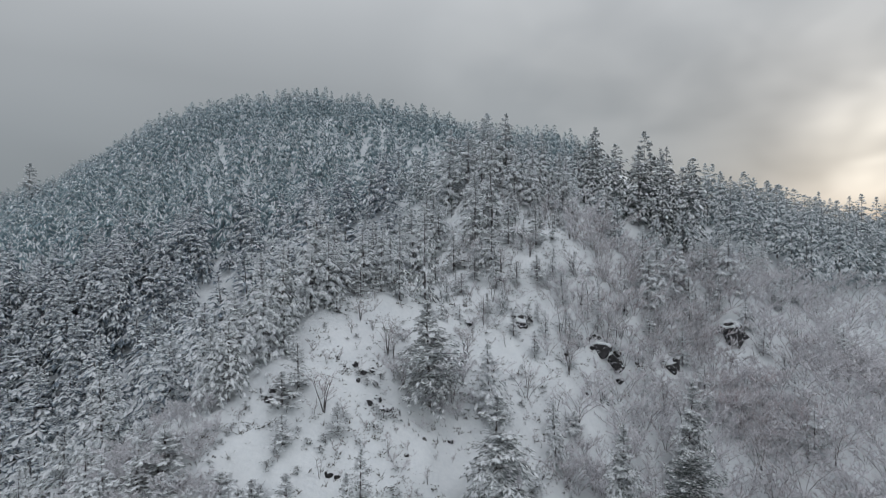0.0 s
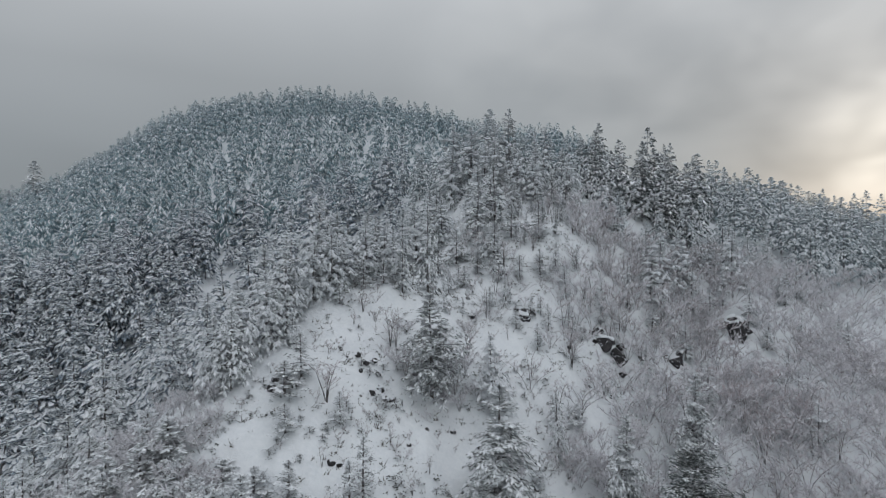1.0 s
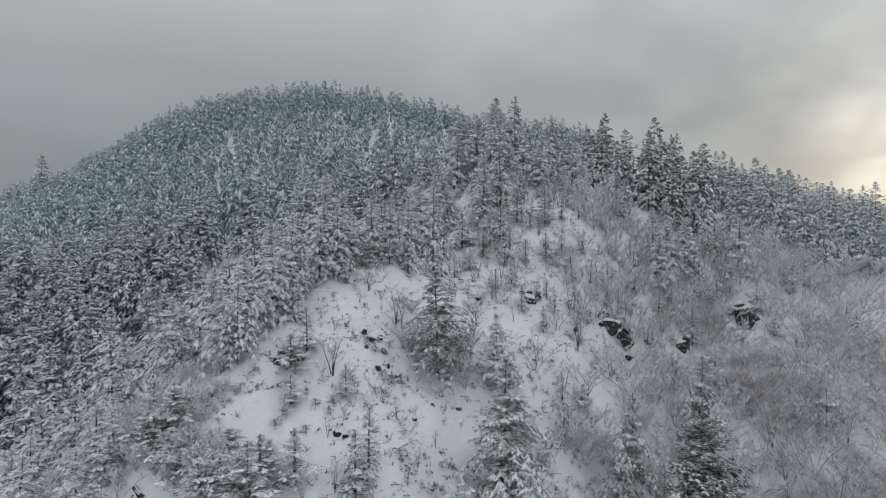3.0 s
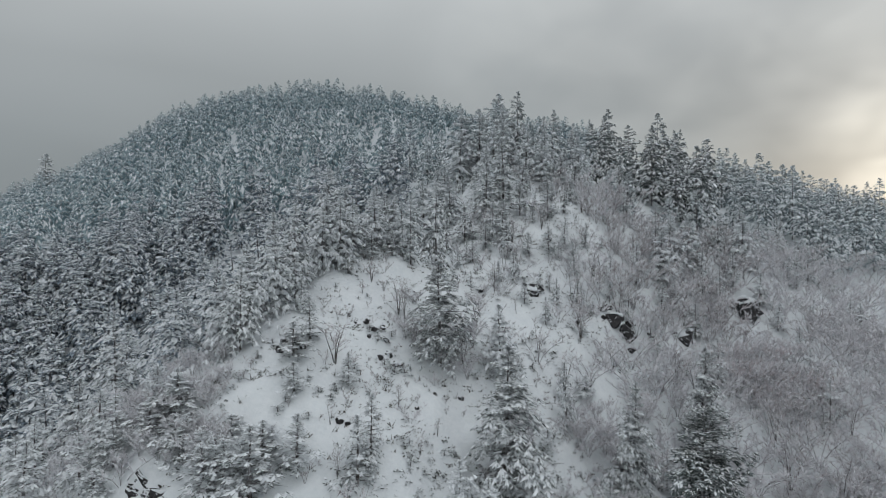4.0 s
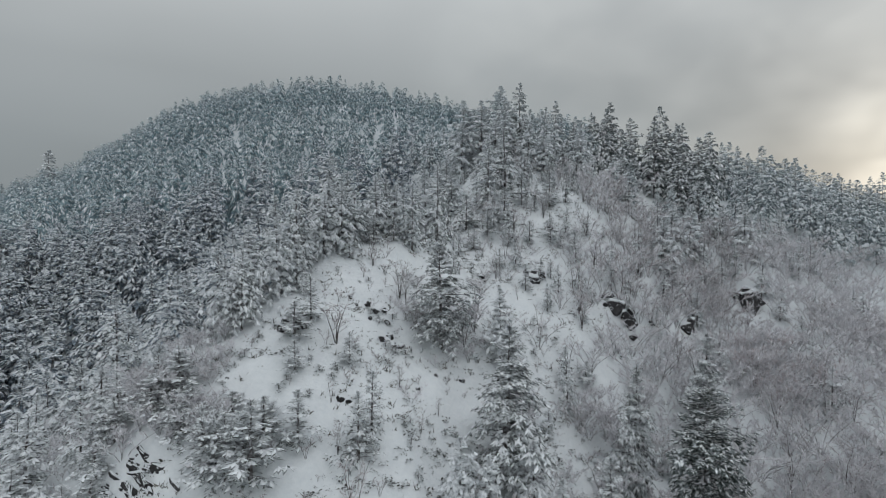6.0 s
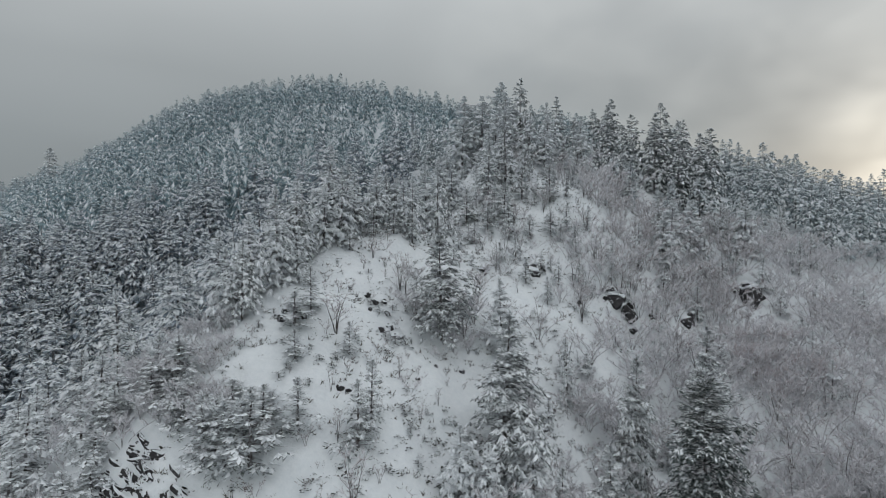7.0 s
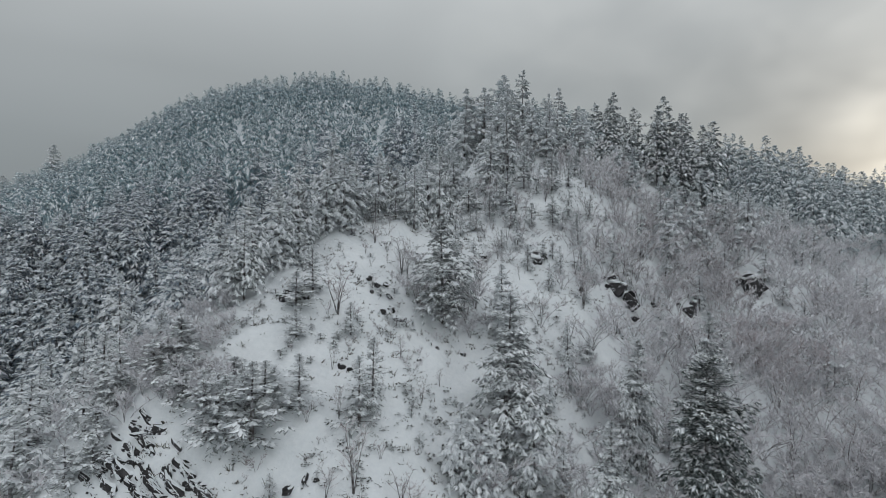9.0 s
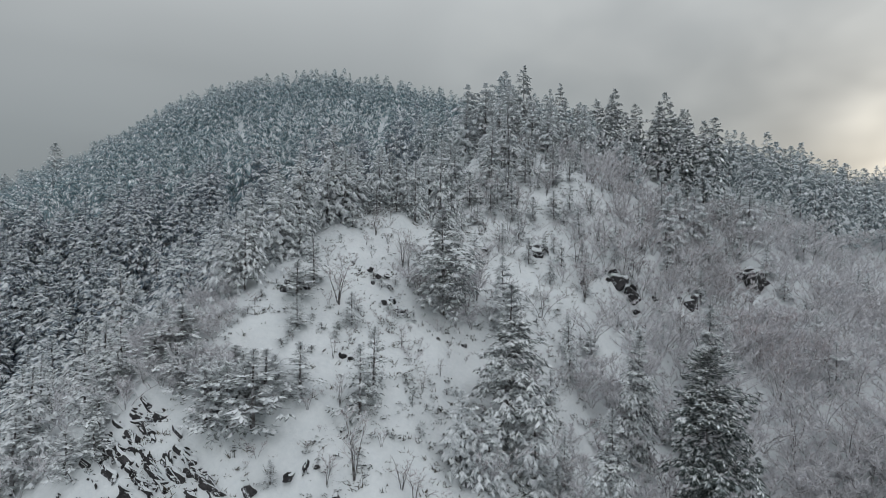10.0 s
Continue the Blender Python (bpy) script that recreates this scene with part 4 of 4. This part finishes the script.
# ---- rock breaking through the snow ----
def chunk(seed, stretch):
    """A broken block of rock and the snow lying on it."""
    rng = np.random.default_rng(seed)
    bm = bmesh.new()
    for p in rng.uniform(-1, 1, (16, 3)):
        p = p / max(1.0, np.abs(p).sum() ** 0.35)
        bm.verts.new(p * np.array(stretch))
    found = bmesh.ops.convex_hull(bm, input=bm.verts)
    bmesh.ops.delete(bm, geom=list({g for g in found["geom_interior"] + found["geom_unused"] if isinstance(g, bmesh.types.BMVert)}), context="VERTS")
    bmesh.ops.triangulate(bm, faces=bm.faces)
    bmesh.ops.subdivide_edges(bm, edges=bm.edges[:], cuts=1)
    bmesh.ops.triangulate(bm, faces=bm.faces)
    for v in bm.verts:
        v.co *= 1 + 0.35 * noise.noise(v.co * 2.3 + Vector((seed, 0, 0)))
        v.co += Vector(rng.normal(0, 0.03 * min(stretch), 3))
    bm.normal_update()
    me = bpy.data.meshes.new("block")
    bm.to_mesh(me)
    me.materials.append(ROCK)
    cap = bm.copy()
    bmesh.ops.delete(cap, geom=[f for f in cap.faces if f.normal.z < 0.8], context="FACES")
    for v in cap.verts:
        v.co += Vector((0, 0, 0.03 + 0.05 * rng.random()))
    lid = bmesh.ops.extrude_face_region(cap, geom=cap.faces[:])
    for v in lid["geom"]:
        if isinstance(v, bmesh.types.BMVert):
            v.co.z += 0.06 + 0.05 * rng.random()
    bmesh.ops.triangulate(cap, faces=cap.faces)
    white = bpy.data.meshes.new("snow_cap")
    cap.to_mesh(white)
    white.materials.append(SNOW)
    bm.free(), cap.free()
    return me, white


def rock_kind(label, group, seed, stretch):
    def build():
        me, white = chunk(seed, stretch)
        top = tagged(new("rock"), label, "rock", group)
        block = part("block", me, top)
        part("snow_cap", white, block, "snow lying on top of the rock")
        return top
    return Kind(build)


slab_kinds = [rock_kind("dark slab of rock jutting from the snowy crag", "crag slabs", 300 + k, (1.0, 0.42, 0.5)) for k in range(6)]
block_kinds = [rock_kind("dark weathered rock half buried in snow", "rocks on the slope", 320 + k, (1.0, 0.8, 0.75)) for k in range(4)]
rng = np.random.default_rng(31)
laid = 0
while laid < 298:          # the crag: broken teeth of rock in bands that run down across the slope
    band, along = abs(rng.normal(0, 2.7)), rng.uniform(-0.4, 9.0)
    x, y = np.array((-19.7, 32.3)) + np.array((-0.46, -0.62)) * (round(band * 1.15) / 1.15 + rng.normal(0, 0.1)) + np.array((0.83, -0.56)) * along
    if y < 27.2 or x < -25.5 or band > 7 or waves(x, y, 1.3, 37) + 0.6 * waves(x, y, 0.6, 38) < -0.16:
        continue
    laid += 1
    r = 0.15 + 0.34 * rng.random() ** 1.6
    z = float(ground(x, y))
    fall = math.degrees(math.atan(z - float(ground(x + 0.84, y - 0.54))))
    slab_kinds[laid % 6].put(pose(x, y, z + r * rng.uniform(-0.1, 0.3), rng.uniform(-40, 40), fall - 2 + rng.normal(0, 12), -20 + rng.normal(0, 16)) @ Matrix.Diagonal((r * 1.9, r * 0.9, r * rng.uniform(1.0, 1.5), 1)))
# rubble between the slabs
rng = np.random.default_rng(34)
V, F, count, laid = [], [], 0, 0
shapes = [kind.first.children[0].data for kind in slab_kinds]
shapes = [(np.array([v.co[:] for v in me.vertices]), np.array([f.vertices[:] for f in me.polygons])) for me in shapes]
while laid < 420:
    band, along = abs(rng.normal(0, 2.7)), rng.uniform(-0.4, 9.0)
    x, y = np.array((-19.7, 32.3)) + np.array((-0.46, -0.62)) * (round(band * 1.15) / 1.15 + rng.normal(0, 0.16)) + np.array((0.83, -0.56)) * along
    if y < 27.2 or x < -25.5 or band > 7 or waves(x, y, 1.3, 37) + 0.6 * waves(x, y, 0.6, 38) < -0.22:
        continue
    v, f = shapes[laid % 6]
    laid += 1
    r = rng.uniform(0.06, 0.2)
    m = pose(x, y, float(ground(x, y)) + r * rng.uniform(0.0, 0.4), rng.uniform(-40, 40), 20 + rng.normal(0, 20), -20 + rng.normal(0, 30))
    V.append(v * (r * 1.5, r * 1.1, r * 1.2) @ np.array(m.to_3x3()).T + np.array(m.translation))
    F.append(f + count)
    count += len(v)
tagged(new("rubble", mesh_from("rubble", np.concatenate(V), np.concatenate(F), [ROCK])), "small dark broken stones between the slabs of the crag", "rubble", kind="stuff")
for x, y, r in ROCKS + (
                (14.2, 59.6, 0.6), (-7.9, 46.2, 0.45), (-14.9, 48.6, 0.9), (-8.2, 36.4, 0.4), (-7.6, 36.6, 0.35), (23.6, 63.0, 0.6), (17.6, 61.6, 0.5), (-13.4, 39.6, 0.5), (-11.9, 40.4, 0.4), (7.4, 66.0, 0.6), (12.5, 69.0, 0.6),
                (-3.0, 41.0, 0.3), (0.5, 44.5, 0.35), (3.0, 58.5, 0.5), (-9.6, 29.2, 0.5), (-6.8, 28.4, 0.6), (-11.5, 28.2, 0.6)):
    z = float(ground(x, y))
    block_kinds[int(abs(x * 3)) % 4].put(pose(x, y, z + 0.12 * r, 20 * math.sin(x), 15 * math.cos(x * 2), x * 67 % 360) @ Matrix.Diagonal((r, r, r * (1.3 if r > 1 else 1.0), 1)))


stones = np.random.default_rng(33)
for k in range(70):
    x, y = stones.uniform(-16, 24), stones.uniform(29, 70)
    if y < edge(x) - 2 and waves(x, y, 6.0, 23) > 0.0:
        r = stones.uniform(0.15, 0.42)
        block_kinds[k % 4].put(pose(x, y, float(ground(x, y)) - 0.1 * r, stones.uniform(-30, 30), stones.uniform(-30, 30), stones.uniform(0, 360)) @ Matrix.Diagonal((r, r, r, 1)))


# ---- dry stalks and tufts in the snow ----
def build_tufts():
    rng = np.random.default_rng(41)
    n = 6000
    x, y = rng.uniform(-19, 30, n), 27 + 52 * rng.random(n) ** 1.25
    keep = (y < edge(x) - 1) & (waves(x, y, 3.2, 11) + rng.normal(0, 0.18, n) > 0.02)
    x, y = x[keep], y[keep]
    n = len(x)
    each = 9
    size = 0.14 + 0.42 * rng.random(n) ** 2
    p = np.repeat(np.column_stack([x, y, ground(x, y) - 0.03]), each, 0) + rng.normal(0, 0.16, (n * each, 3)) * (1, 0.6, 0)
    d = unit(np.column_stack([rng.normal(0, 0.6, (n * each, 2)), rng.uniform(0.2, 1.0, n * each)]))
    v, f = blades(p, p + d * (np.repeat(size, each) * rng.uniform(0.5, 1.2, n * each))[:, None], np.full(n * each, 0.019))
    tagged(new("dry_stalks", mesh_from("dry_stalks", v, f, [GRASS])), "dry brown grass and heather stalks poking through the snow", "dry grass", kind="stuff")


build_tufts()


# ---- heath: small evergreen clumps in the snow ----
def build_heath():
    rng = np.random.default_rng(43)
    n = 11500
    x, y = rng.uniform(-18, 22, n), 27.5 + 54 * rng.random(n) ** 1.2
    keep = (y < edge(x) - 1) & (y > 28 - 0.35 * (x + 8)) & (waves(x, y, 2.6, 57) + 0.6 * waves(x, y, 1.0, 58) + rng.normal(0, 0.12, n) > 0.16)
    x, y = x[keep], y[keep]
    n, each = len(x), 16
    size = np.repeat(0.07 + 0.30 * rng.random(n) ** 2.6, each)
    p = np.repeat(np.column_stack([x, y, ground(x, y) - 0.04]), each, 0) + rng.normal(0, 0.55, (n * each, 3)) * size[:, None] * (1.3, 1.0, 0)
    p[:, 2] += np.abs(rng.normal(0, 0.45, n * each)) * size
    d = unit(np.column_stack([rng.normal(0, 0.7, (n * each, 2)), rng.uniform(-0.1, 0.8, n * each)]))
    L = size * rng.uniform(0.6, 1.2, n * each)
    green = petals(p, d, L, L * 0.22, 0.8, np.full(n * each, 0.3))
    top = rng.random(n * each) < 0.4
    white = petals(p[top] + (0, 0, 0.02), d[top], L[top], L[top] * 0.26, 0.6, np.full(top.sum(), 0.25))
    v, f = join((green, white))
    which = np.repeat((0, 1), (len(green[1]), len(white[1])))
    tagged(new("heath", mesh_from("heath", v, f, [HEATH, TREE_SNOW], which)), "low dark heath and evergreen clumps poking through the snow", "heath", kind="stuff")


build_heath()
